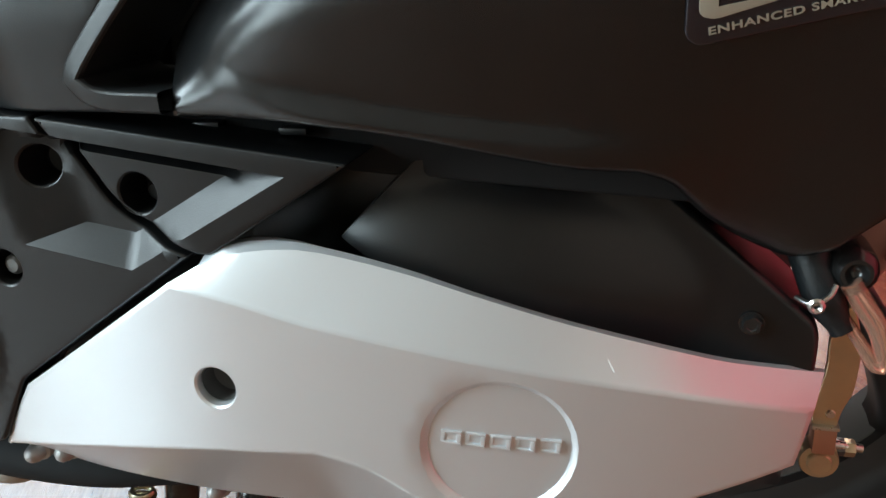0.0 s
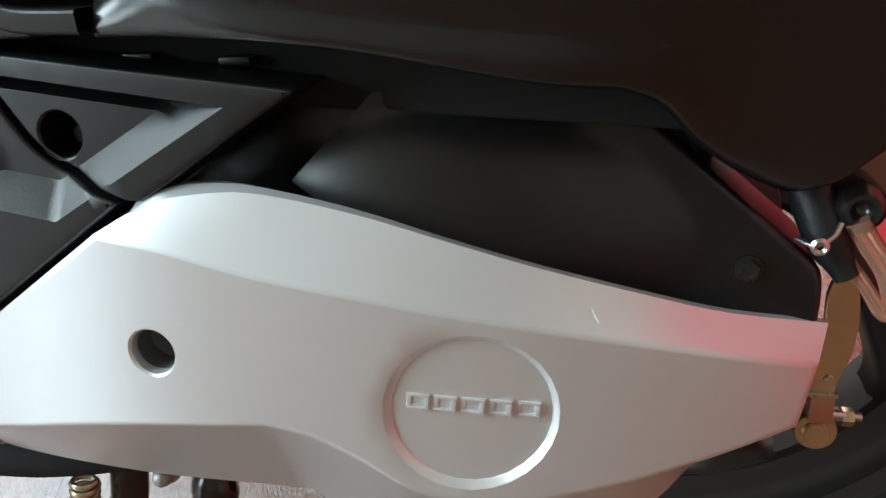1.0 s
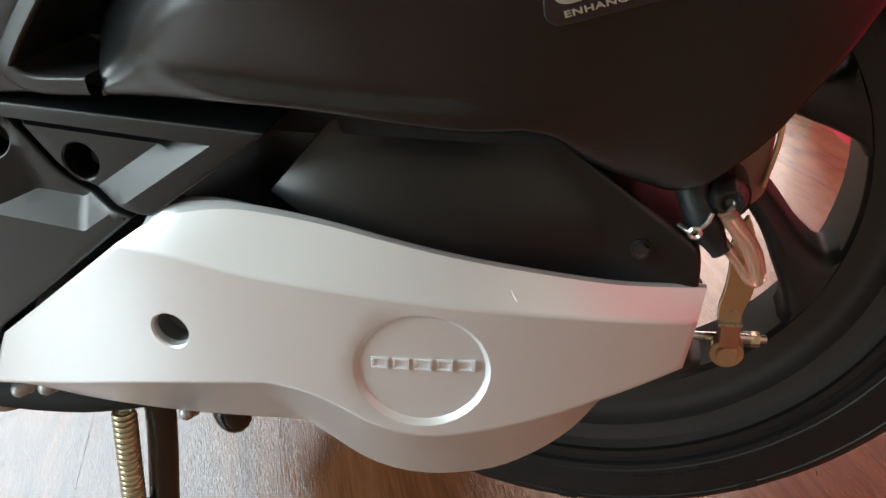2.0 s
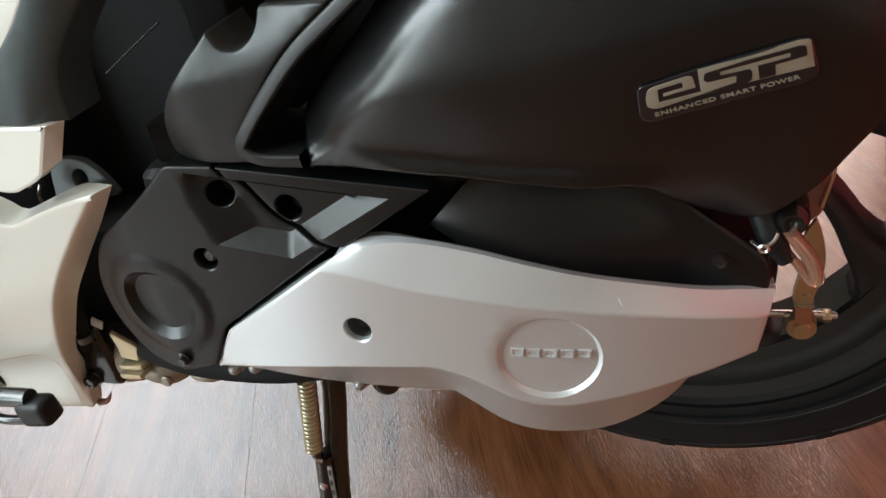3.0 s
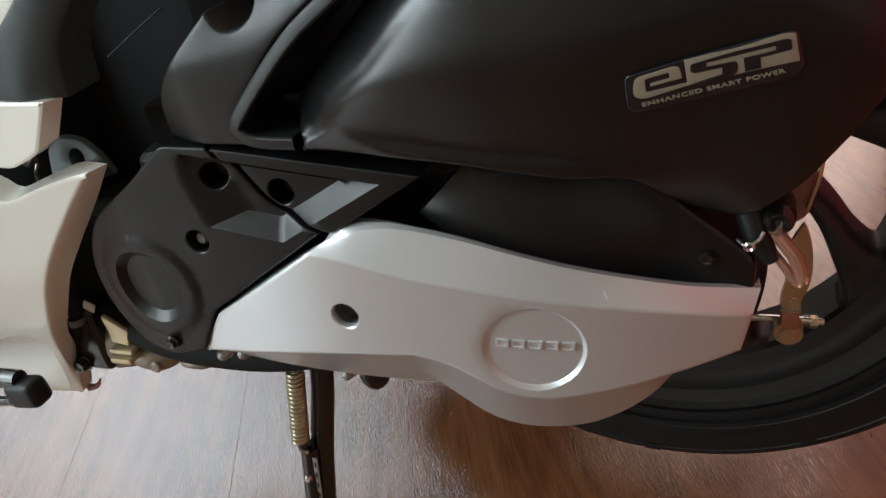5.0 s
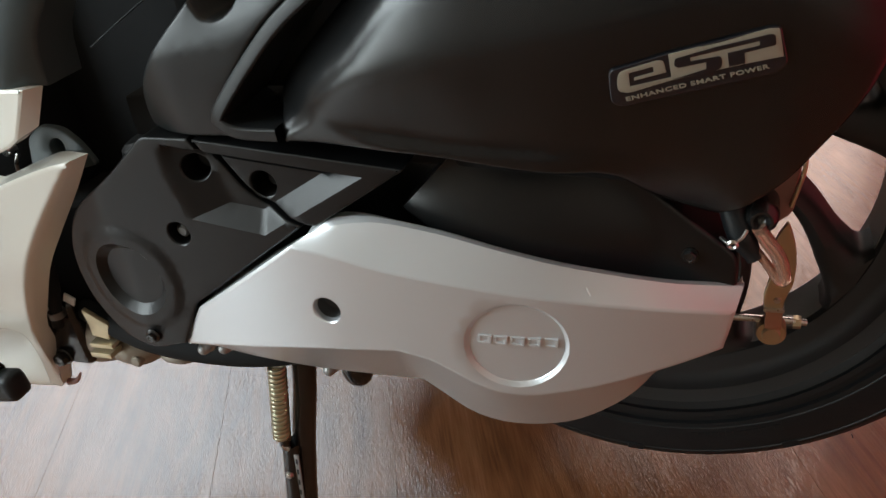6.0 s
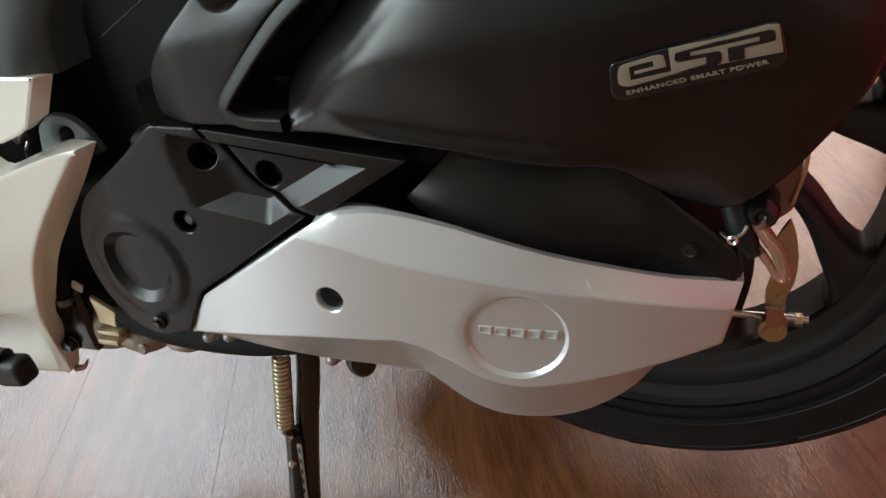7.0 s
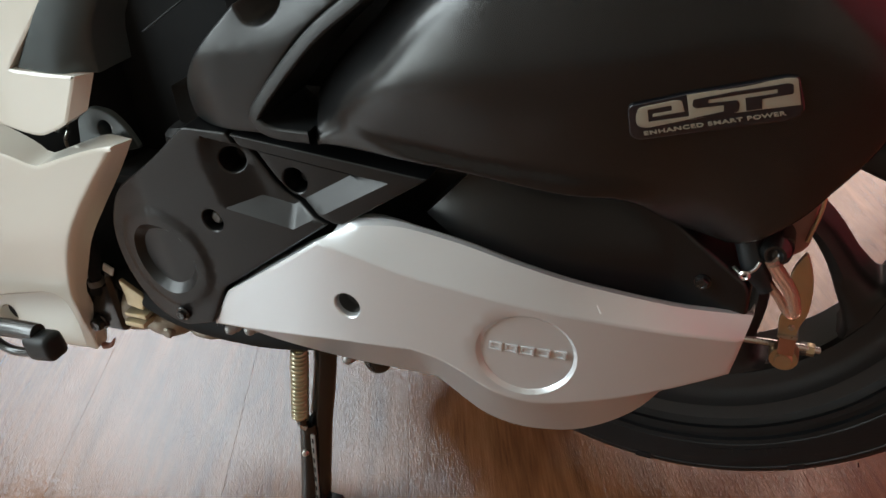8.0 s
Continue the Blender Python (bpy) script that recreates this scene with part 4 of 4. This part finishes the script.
def fairing_bracket():
    poly = fillet([(-0.388, 0.399, 0.003), (-0.333, 0.412, 0.003), (-0.343, 0.425, 0.006), (-0.356, 0.435, 0.006), (-0.374, 0.437, 0.006), (-0.386, 0.428, 0.004)])
    part("fairing_bracket", plate(poly, lambda x, z: -0.212 + 0.2 * (z - 0.42), 0.0012, 0.004, holes=[(-0.3625, 0.4225, 0.0068, 0.012, 0.0004)], step=0.008), GLOSS_TEAL, scooter, "dark bracket with a round hole")
    clip = part("wire_clip", tube([(-0.414, -0.198, 0.411), (-0.4165, -0.2, 0.405), (-0.420, -0.198, 0.398)], 0.0013, n=10), STEEL, scooter, "small bright wire clip")
    part("screw", lathe([(0, -0.004), (0.003, -0.004), (0.004, -0.002), (0.004, 0.004), (0, 0.004)], (-0.424, -0.195, 0.412), seg=14), STEEL, clip)


fairing_bracket()


# ---- underside: black bar, stand, spring, cases ----
def under_parts():
    bar = part("stand_bracket", tube([(-0.47, -0.15, 0.240), (-0.42, -0.165, 0.237), (-0.37, -0.172, 0.232), (-0.30, -0.172, 0.230), (-0.245, -0.170, 0.236)], lambda t: 0.009 + 0.003 * math.sin(t * 3), n=30),
               MATT, scooter, "black painted stand bracket bar")
    # plain black plate that fills the area between bar and crank cover
    guard = fillet([(-0.42, 0.232, 0.004), (-0.33, 0.226, 0.01), (-0.24, 0.236, 0.004), (-0.24, 0.262, 0.004), (-0.32, 0.285, 0.004), (-0.40, 0.275, 0.004)])
    part("bar_gap_fill", plate(guard, lambda x, z: -0.172, 0.002, 0.02, step=0.02), MATT, bar, "dull black plate filling the gap above the bar")
    for x, y, z in ((-0.303, -0.207, 0.2625), (-0.2865, -0.205, 0.2638), (-0.217, -0.186, 0.2370)):
        part("bolt", lathe([(0, -0.0068), (0.002, -0.0064), (0.0038, -0.0048), (0.0048, -0.002), (0.0048, 0.001), (0.0062, 0.002), (0.0062, 0.012), (0, 0.012)], (x, y, z), seg=18), SILVER_DULL, bar, "rounded alloy bolt head")
    stand = part("stand_leg", tube([(-0.263, -0.148, 0.228), (-0.268, -0.149, 0.19), (-0.2845, -0.15, 0.12), (-0.300, -0.152, 0.04), (-0.305, -0.152, 0.012)], lambda t: 0.0098 + 0.001 * t, n=26),
                 BLACK_METAL, scooter, "black painted stand leg standing on the floor", 40)
    shin = [(-0.291, -0.160, 0.125), (-0.301, -0.163, 0.06), (-0.311, -0.166, 0.004)]
    part("inner_tube", tube(shin, 0.008, n=12), BLACK_METAL, stand)
    mid = Vector((-0.285, -0.1645, 0.118)).lerp(Vector((-0.299, -0.167, 0.012)), 0.5)
    strip = part("slot_strip", turned(box((-0.0022, -0.0008, -0.052), (0.0022, 0.0008, 0.052), 0.0005), pose(*mid, 0, 7.5, 0)), SILVER_DULL, stand, "dull alloy strip with punched slots")
    for k in range(8):
        part("slot", turned(box((-0.0008, -0.0012, -0.003), (0.0008, 0.0009, 0.003)), pose(*mid, 0, 7.5, 0) @ Matrix.Translation((0, 0, -0.045 + 0.0128 * k))), INNER, strip)
    part("foot", box((-0.325, -0.185, 0.0), (-0.285, -0.14, 0.012), 0.003), BLACK_METAL, stand)
    part("lug", tube([(-0.2915, -0.166, 0.137), (-0.2925, -0.166, 0.128), (-0.289, -0.162, 0.117)], lambda t: 0.0055 - 0.002 * t, n=10), BLACK_METAL, stand)
    part("pin", lathe([(0, -0.004), (0.0025, -0.0035), (0.0038, -0.001), (0.0038, 0.004), (0, 0.004)], (-0.2955, -0.168, 0.094), seg=14), STEEL, stand, "bright pin")
    a, b = Vector((-0.2785, -0.166, 0.214)), Vector((-0.2925, -0.168, 0.137))
    bm = bmesh.new()
    turns, per = 17, 12
    d = (b - a).normalized()
    u = d.cross(Vector((0, 1, 0))).normalized()
    w = d.cross(u)
    coil = [a.lerp(b, i / (turns * per)) + 0.0063 * (u * math.cos(i / per * math.tau) + w * math.sin(i / per * math.tau)) for i in range(turns * per + 1)]
    rows = []
    for i, p in enumerate(coil):
        t = (coil[min(len(coil) - 1, i + 1)] - coil[max(0, i - 1)]).normalized()
        n1 = t.cross(d).normalized()
        n2 = t.cross(n1)
        rows.append([bm.verts.new(p + 0.0017 * (n1 * math.cos(k / 6 * math.tau) + n2 * math.sin(k / 6 * math.tau))) for k in range(6)])
    for p, q in zip(rows, rows[1:]):
        for k in range(6):
            bm.faces.new((p[k - 1], p[k], q[k], q[k - 1]))
    spring = part("stand_spring", bm, SPRING, scooter, "pale zinc coil spring of the stand", 60)
    part("hook", tube([b, b + Vector((0.0, -0.001, -0.008)), b + Vector((0.004, 0.0, -0.012))], 0.0022, n=8), STEEL, spring)
    rub = bmesh.new()
    bmesh.ops.create_uvsphere(rub, u_segments=20, v_segments=12, radius=1, matrix=Matrix.Translation((-0.247, -0.10, 0.164)) @ Matrix.Diagonal((0.0145, 0.013, 0.019, 1)))
    part("stand_stop", rub, BLACK_METAL, scooter, "black rubber stand stop")
    for c, s in (((-0.427, -0.14, 0.206), (0.028, 0.03, 0.018)), ((-0.474, -0.138, 0.207), (0.042, 0.026, 0.028)), ((-0.376, -0.14, 0.21), (0.026, 0.03, 0.013))):
        lump = bmesh.new()
        bmesh.ops.create_uvsphere(lump, u_segments=24, v_segments=14, radius=1, matrix=Matrix.Translation(c) @ Matrix.Diagonal((*s, 1)))
        for v in lump.verts:
            v.co += 0.0015 * noise.noise_vector(v.co * 60)
        part("crankcase_boss", lump, CASE, scooter, "weathered alloy crankcase boss")
    part("drain_bolt", lathe([(0, -0.003), (0.004, -0.003), (0.0055, -0.0015), (0.0055, 0.01), (0, 0.01)], (-0.416, -0.167, 0.203), seg=20), CASE, scooter, "round alloy drain bolt")
    part("pivot_bolt", hex_bolt(-0.495, -0.168, 0.199, 0.0065, 0.008, 1.3), BLACK_METAL, scooter, "black pivot bolt of the engine hanger")
    part("hanger_plate", box((-0.512, -0.167, 0.188), (-0.468, -0.15, 0.26), 0.010, seg=3), BLACK_METAL, scooter, "black engine hanger plate")
    tab = fillet([(-0.447, 0.259, 0.003), (-0.424, 0.244, 0.002), (-0.429, 0.229, 0.002), (-0.446, 0.232, 0.002), (-0.445, 0.242, 0.003)])
    clamp = part("cable_clamp", plate(tab, lambda x, z: -0.174, 0.001, 0.004, step=0.008), BRASS, scooter, "dull yellow plated clamp")
    part("clamp_leg", box((-0.448, -0.178, 0.2225), (-0.425, -0.164, 0.2265), 0.001), BRASS, clamp)
    part("clamp_foot", box((-0.449, -0.180, 0.2135), (-0.428, -0.162, 0.2185), 0.001), BRASS, clamp)
    loom = part("wiring_loom", tube([(-0.452, -0.176, 0.335), (-0.459, -0.177, 0.300), (-0.467, -0.177, 0.268), (-0.478, -0.174, 0.240)], lambda t: 0.0058 - 0.001 * math.sin(t * 9), n=24), MATT, scooter, "black wiring loom behind the fairing edge")
    # pale bars and a chip in place of lit floor glimpsed through gaps
    for z in (0.2545, 0.2605, 0.2665):
        part("floor_glimpse_bar", turned(box((-0.0055, -0.0012, -0.0018), (0.0055, 0.0012, 0.0018), 0.0005), pose(-0.4835, -0.173, z, 0, -14, 0)), FRAME_PAINT, loom, "pale bar standing in for bright floor seen through a gap")
    part("floor_glimpse_chip", turned(box((-0.0052, -0.001, -0.0042), (0.0052, 0.001, 0.0042), 0.0006), pose(-0.4535, -0.174, 0.268, 0, 28, 0)), FRAME_PAINT, loom, "pale chip standing in for bright floor seen through a gap")
    part("loom_clip", lathe([(0.0062, -0.003), (0.0070, -0.003), (0.0070, 0.003), (0.0062, 0.003), (0.0062, -0.003)], (-0.470, -0.177, 0.2545), axis="z", seg=20), DARK_ZINC, loom)
    rod = part("footrest", tube([(-0.70, -0.212, 0.200), (-0.60, -0.212, 0.207), (-0.55, -0.212, 0.212), (-0.522, -0.212, 0.213)], 0.0085, n=16), BLACK_METAL, scooter, "black folded footrest with a rubber end")
    part("rubber_end", turned(box((-0.018, -0.011, -0.015), (0.016, 0.011, 0.010), 0.008, seg=4), pose(-0.517, -0.213, 0.204, 0, -8, 0)), RUBBER, rod, "black rubber end block")
    part("lower_arm", tube([(-0.70, -0.214, 0.19), (-0.605, -0.214, 0.201), (-0.568, -0.214, 0.186), (-0.53, -0.214, 0.19)], 0.0045, n=16), BLACK_METAL, rod)


under_parts()


def small_fittings():
    """Bits that show in the slits under the side panel and above the step."""
    pipe = part("fuel_pipe", tube([(-0.055, -0.176, 0.4125), (-0.042, -0.178, 0.4145), (-0.030, -0.176, 0.4135)], 0.0022, n=10), COPPER, scooter, "short copper coloured fuel pipe")
    part("ferrule", lathe([(0, -0.003), (0.003, -0.003), (0.0034, 0.0), (0.003, 0.003), (0, 0.003)], (-0.052, -0.176, 0.413), axis="x", seg=12), STEEL, pipe)
    for x in (-0.146, -0.184, -0.222):
        part("panel_tab", box((x - 0.006, -0.203, 0.4255 - (x + 0.146) * 0.05), (x + 0.006, -0.190, 0.4285 - (x + 0.146) * 0.05), 0.001), GREY_PLASTIC, scooter, "small grey panel tab")
    cable = part("seat_cable", tube([(-0.178, -0.222, 0.533), (-0.15, -0.224, 0.5335), (-0.12, -0.222, 0.534)], 0.0005, n=8), GREY_PLASTIC, scooter, "thin dark seat cable")
    part("cable_knob", lathe([(0, -0.004), (0.0025, -0.004), (0.0035, -0.002), (0.0035, 0.004), (0, 0.004)], (-0.179, -0.222, 0.533), seg=16), STEEL, cable)


small_fittings()
part("foot_well_cable", tube([(-0.392, -0.121, 0.460), (-0.364, -0.119, 0.476), (-0.335, -0.117, 0.492)], 0.0007, n=10, seg=8), GREY_PLASTIC, scooter, "thin grey cable in the foot well")


# ---- rear wheel ----
def rear_wheel():
    c = (0.002, -0.022, 0.320)
    wheel = new("rear_wheel")
    wheel.parent = scooter
    tagged(wheel, "black spoked alloy rear wheel")
    tyre = [(0.180, -0.036), (0.187, -0.0415), (0.193, -0.0445), (0.1935, -0.0475), (0.1975, -0.0485), (0.1985, -0.0455), (0.2035, -0.0462), (0.2045, -0.0492), (0.2075, -0.0498), (0.2085, -0.0475), (0.218, -0.0485), (0.232, -0.0478), (0.240, -0.0455), (0.2405, -0.044),
            (0.247, -0.040), (0.254, -0.031), (0.2595, -0.018), (0.2620, 0.0)]
    prof = tyre + [(r, -h) for r, h in reversed(tyre[:-1])]
    part("tyre", lathe(prof, c, seg=120), RUBBER, wheel, "black rubber tyre with moulded sidewall", 30)
    rim = [(0.1545, 0.0), (0.1545, -0.020), (0.156, -0.0245), (0.160, -0.0265), (0.166, -0.0275), (0.171, -0.030), (0.175, -0.034), (0.1775, -0.0385), (0.1815, -0.0400), (0.187, -0.0425), (0.1885, -0.0405), (0.185, -0.036), (0.180, -0.03)]
    prof = rim + [(r, -h) for r, h in reversed(rim[1:])]
    part("rim", lathe(prof, c, seg=120), RIM, wheel, "black painted alloy rim", 30)
    part("barrel", lathe([(0.1538, -0.019), (0.1535, 0.0), (0.1538, 0.026), (0.1546, 0.026), (0.1546, -0.019), (0.1538, -0.019)], c, seg=96), BARREL, wheel, "dull grey rim barrel")
    part("hub", lathe([(0.0, -0.045), (0.05, -0.045), (0.062, -0.035), (0.066, 0.0), (0.06, 0.04), (0.0, 0.04)], c, seg=48), RIM, wheel)
    lower = curve_of([(0.055, 12), (0.075, -1), (0.092, -11), (0.1207, -26.5), (0.140, -33.6), (0.1475, -36.2), (0.1525, -39), (0.157, -45)])
    upper = curve_of([(0.055, 22), (0.075, 12), (0.10, -2.5), (0.125, -15), (0.140, -19), (0.1475, -19.8), (0.1525, -18), (0.157, -12.5)])
    bm = bmesh.new()
    rows = []
    for r in [0.055 + 0.006 * i for i in range(14)] + [0.139, 0.1435, 0.1465, 0.149, 0.151, 0.1530, 0.1555]:
        row = []
        for a, y in ((0.0, -0.012), (0.04, -0.019), (0.16, -0.0235), (0.5, -0.0265), (0.84, -0.0235), (0.96, -0.019), (1.0, -0.012), (1.0, 0.012), (0.0, 0.012)):
            t = radians(lower(r) + (upper(r) - lower(r)) * a)
            row.append(bm.verts.new((r * math.cos(t), y, r * math.sin(t))))
        rows.append(row)
    for a, b in zip(rows, rows[1:]):
        for j in range(9):
            bm.faces.new((a[j - 1], a[j], b[j], b[j - 1]))
    bm.faces.new(rows[0])
    bm.faces.new(rows[-1])
    first = part("spoke", bm, RIM, wheel, sharp=40)
    first.location = c
    for k in range(1, 8):
        spoke = new("spoke", first.data)
        spoke.parent = wheel
        spoke.matrix_basis = Matrix.Translation(c) @ Matrix.Rotation(radians(-45 * k), 4, "Y")
    # raised sidewall marks, kept as plain bars
    for k in range(12):
        t = radians(-81.5 + 1.5 * k + (1.0 if k > 5 else 0))
        mark = turned(box((-0.0022, -0.0006, -0.0028), (0.0022, 0.0006, 0.0028)), Matrix.Translation((c[0] + 0.2175 * math.cos(t), c[1] - 0.0482, c[2] + 0.2175 * math.sin(t))) @ Matrix.Rotation(-t - math.pi / 2, 4, "Y"))
        part("sidewall_mark", mark, RUBBER, wheel)
    for r, deep in ((0.2108, -0.0478), (0.2362, -0.0468)):
        part("sidewall_ring", lathe([(r - 0.0012, deep + 0.0004), (r, deep - 0.0006), (r + 0.0012, deep + 0.0004)], c, seg=120), RUBBER, wheel)
    # moulded marks along the shoulder
    for k in range(12):
        t = radians(-93.7 + 30 * k)
        nub = turned(box((-0.0065, -0.0014, -0.003), (0.0065, 0.0014, 0.003), 0.0006), Matrix.Translation((c[0] + 0.237 * math.cos(t), c[1] - 0.0466, c[2] + 0.237 * math.sin(t))) @ Matrix.Rotation(-t - math.pi / 2, 4, "Y"))
        part("shoulder_mark", nub, RUBBER, wheel)
    # moulding whiskers
    rnd = random.Random(5)
    for k in range(46):
        t = math.tau * k / 46 + rnd.uniform(-0.03, 0.03)
        e = Vector((math.cos(t), 0, math.sin(t)))
        side = -0.03 + rnd.uniform(-0.006, 0.012)
        r = 0.2535 + 0.0004
        p = Vector(c) + e * r + Vector((0, side, 0))
        out = (e + Vector((rnd.uniform(-0.4, 0.4), -0.5, rnd.uniform(-0.4, 0.4)))).normalized()
        part("whisker", tube([p, p + out * rnd.uniform(0.002, 0.0045)], 0.00045, seg=5, n=2), RUBBER, wheel)
    return wheel


rear_wheel()


# ---- brake arm, cable, hoses at the tail ----
def brake_parts():
    outline = fillet([(0.0785, 0.245, 0.001), (0.0905, 0.245, 0.001), (0.0915, 0.256, 0.006), (0.0958, 0.268, 0.008), (0.0965, 0.290, 0.012), (0.0935, 0.308, 0.008), (0.0885, 0.322, 0.003),
                      (0.080, 0.304, 0.010), (0.0815, 0.284, 0.010), (0.0795, 0.268, 0.008), (0.0772, 0.258, 0.006)])
    arm = part("brake_arm", plate(outline, lambda x, z: -0.083 - 0.12 * (z - 0.245), 0.0008, 0.0035, step=0.005, back=True), GOLD, scooter, "yellow zinc plated brake arm with a broad blade", 40)
    part("rivet", lathe([(0, -0.001), (0.002, -0.0008), (0.0026, 0.0005), (0, 0.0005)], (0.0865, -0.0848, 0.2545), seg=14), STEEL, arm)
    part("neck", box((0.0795, -0.0850, 0.2295), (0.0910, -0.0715, 0.2465), 0.0012), COPPER, arm, "brownish plated clevis neck")
    part("collar", box((0.0780, -0.0862, 0.2450), (0.0918, -0.0710, 0.2472), 0.0006), STEEL, arm, "bright edge of the clevis")
    part("pivot_pin", lathe([(0, -0.009), (0.0058, -0.009), (0.0064, -0.0082), (0.0064, -0.0062), (0.0066, -0.0058), (0.0098, -0.0058), (0.0104, -0.0046), (0.0104, 0.006), (0, 0.006)], (0.0847, -0.0747, 0.2221), seg=32), GOLD, arm, "round pivot pin")
    cable = part("brake_cable", tube([(0.1085, -0.0652, 0.2236), (0.0885, -0.0690, 0.2269), (0.0312, -0.0795, 0.2336)], 0.0026, n=10), STEEL, scooter, "bright threaded brake cable end")
    for x in (0.097, 0.102):
        part("nut", lathe([(0, -0.003), (0.0046, -0.003), (0.0050, -0.002), (0.0050, 0.002), (0.0046, 0.003), (0, 0.003)], (x + 0.000, -0.0655, 0.2235), axis="x", seg=6), GOLD if x > 0.1 else DARK_ZINC, cable)
    hose = part("drain_hose", tube([(0.050, -0.160, 0.380), (0.054, -0.165, 0.370), (0.0595, -0.170, 0.3565), (0.0675, -0.172, 0.3425)], lambda t: 0.0078 - 0.003 * smooth01((t - 0.65) * 3), n=20), RUBBER, scooter, "black rubber drain hose")
    wire = part("clip", tube([(0.0485, -0.1755, 0.3575), (0.0535, -0.1815, 0.3574), (0.0595, -0.1805, 0.3605), (0.062, -0.178, 0.3645)], 0.0011, n=12), STEEL, hose, "bright wire hose clip")
    part("clip_loop", lathe([(0.0022, -0.001), (0.0033, 0.0), (0.0022, 0.001), (0.0012, 0.0), (0.0022, -0.001)], (0.055, -0.183, 0.3573), seg=16), STEEL, wire)
    part("vent_hose", tube([(0.068, -0.174, 0.364), (0.073, -0.174, 0.356), (0.080, -0.174, 0.345), (0.084, -0.173, 0.331), (0.081, -0.172, 0.329), (0.074, -0.172, 0.339), (0.067, -0.172, 0.349)], lambda t: 0.0042 - 0.0016 * smooth01(t * 2 - 0.7), n=40), TUBE, scooter, "translucent amber vent hose bent into a loop")
    part("rear_shield", plate(fillet([(0.064, 0.372, 0.004), (0.080, 0.388, 0.006), (0.0865, 0.404, 0.004), (0.0895, 0.398, 0.004), (0.087, 0.360, 0.006), (0.074, 0.350, 0.006)]), lambda x, z: -0.15, 0.002, 0.006, step=0.01), SHIELD, scooter,
         "brown inner mud shield")
    edge = [(0.0905, -0.152, 0.403), (0.0900, -0.152, 0.388), (0.0865, -0.152, 0.372), (0.0850, -0.152, 0.366)]
    part("edge_clip", tube(edge, 0.0013, n=12), GOLD, scooter, "thin yellow edge clip of the mud shield")
    lug = part("tail_lug", lathe([(0, -0.004), (0.003, -0.006), (0.0045, -0.009), (0.006, -0.009), (0.0085, -0.006), (0.0095, 0.0), (0.0095, 0.02), (0, 0.02)], (0.0695, -0.166, 0.368), seg=24), BLACK_METAL, scooter, "glossy black fixing lug under the tail")
    part("rear_fender", plate(fillet([(-0.02, 0.40, 0.01), (0.06, 0.385, 0.01), (0.11, 0.455, 0.01), (0.135, 0.62, 0.02), (-0.02, 0.62, 0.02)]), lambda x, z: -0.12, 0.004, 0.2, step=0.03), INNER, scooter, "black inner rear fender")
    part("tail_clip", lathe([(0, -0.01), (0.008, -0.009), (0.010, -0.004), (0.010, 0.01), (0, 0.01)], (0.129, -0.19, 0.473), seg=20), BLACK_METAL, lug)


brake_parts()


# ======== floor: planks last ========
EDGES = [(Vector((-2.56, 0, 0)), Vector((-1, 0, 0))), (Vector((0, 1.96, 0)), Vector((0, 1, 0))), (Vector((0, -1.96, 0)), Vector((0, -1, 0))),
         (Vector((0.03, 2.6, 0)), Vector((4.57, 1.094, 0)).normalized())]


def floor():
    base = part("floor", prism([(-2.6, -2.0), (1.15, -2.0), (0.2, 2.0), (-2.6, 2.0)], -0.05, -0.004), INNER)
    tagged(base, "glossy reddish brown wood laminate floor", "floor", kind="structure")
    wide, long = 0.19, 1.21
    bm = bmesh.new()
    hw, hl, g, d = wide / 2 - 0.00005, long / 2 - 0.00005, 0.0002, 0.00012
    rows = []
    for inset, z in ((0, -0.004), (0, -d), (g, 0)):
        rows.append([bm.verts.new((sx * (hl - inset), sy * (hw - inset), z)) for sx, sy in ((-1, -1), (1, -1), (1, 1), (-1, 1))])
    for a, b in zip(rows, rows[1:]):
        for k in range(4):
            bm.faces.new((a[k - 1], a[k], b[k], b[k - 1]))
    bm.faces.new(rows[-1])
    bmesh.ops.recalc_face_normals(bm, faces=bm.faces)
    me = bpy.data.meshes.new("plank")
    bm.to_mesh(me)
    bm.free()
    me.materials.append(WOOD)
    ang = radians(114.8)
    u, v = Vector((math.cos(ang), math.sin(ang))), Vector((-math.sin(ang), math.cos(ang)))
    origin = Vector((-0.648, -0.113)) + v * wide / 2
    for j in range(-18, 19):
        off = (j * 0.37) % 1 * 0.06
        for i in range(-4, 5):
            p = origin + v * wide * j + u * (i * long + off + 0.106)
            mesh = me
            m = Matrix.Translation((p.x, p.y, 0)) @ Matrix.Rotation(ang, 4, "Z")
            corners = [m @ Vector((sx * hl, sy * hw, 0)) for sx, sy in ((-1, -1), (1, -1), (1, 1), (-1, 1))]
            out = [max((q - a).dot(n) for q in corners) for a, n in EDGES]
            if any(min((q - a).dot(n) for q in corners) > 0 for a, n in EDGES):
                continue
            if max(out) > 0:
                cut = bmesh.new()
                cut.from_mesh(me)
                cut.transform(m)
                for a, n in EDGES:
                    bmesh.ops.bisect_plane(cut, geom=cut.verts[:] + cut.edges[:] + cut.faces[:], plane_co=a, plane_no=n, clear_outer=True)
                cut.transform(m.inverted())
                if not cut.faces:
                    cut.free()
                    continue
                mesh = bpy.data.meshes.new("plank")
                cut.to_mesh(mesh)
                cut.free()
                mesh.materials.append(WOOD)
            ob = new("plank", mesh)
            ob.matrix_basis = m
            ob.parent = base


floor()
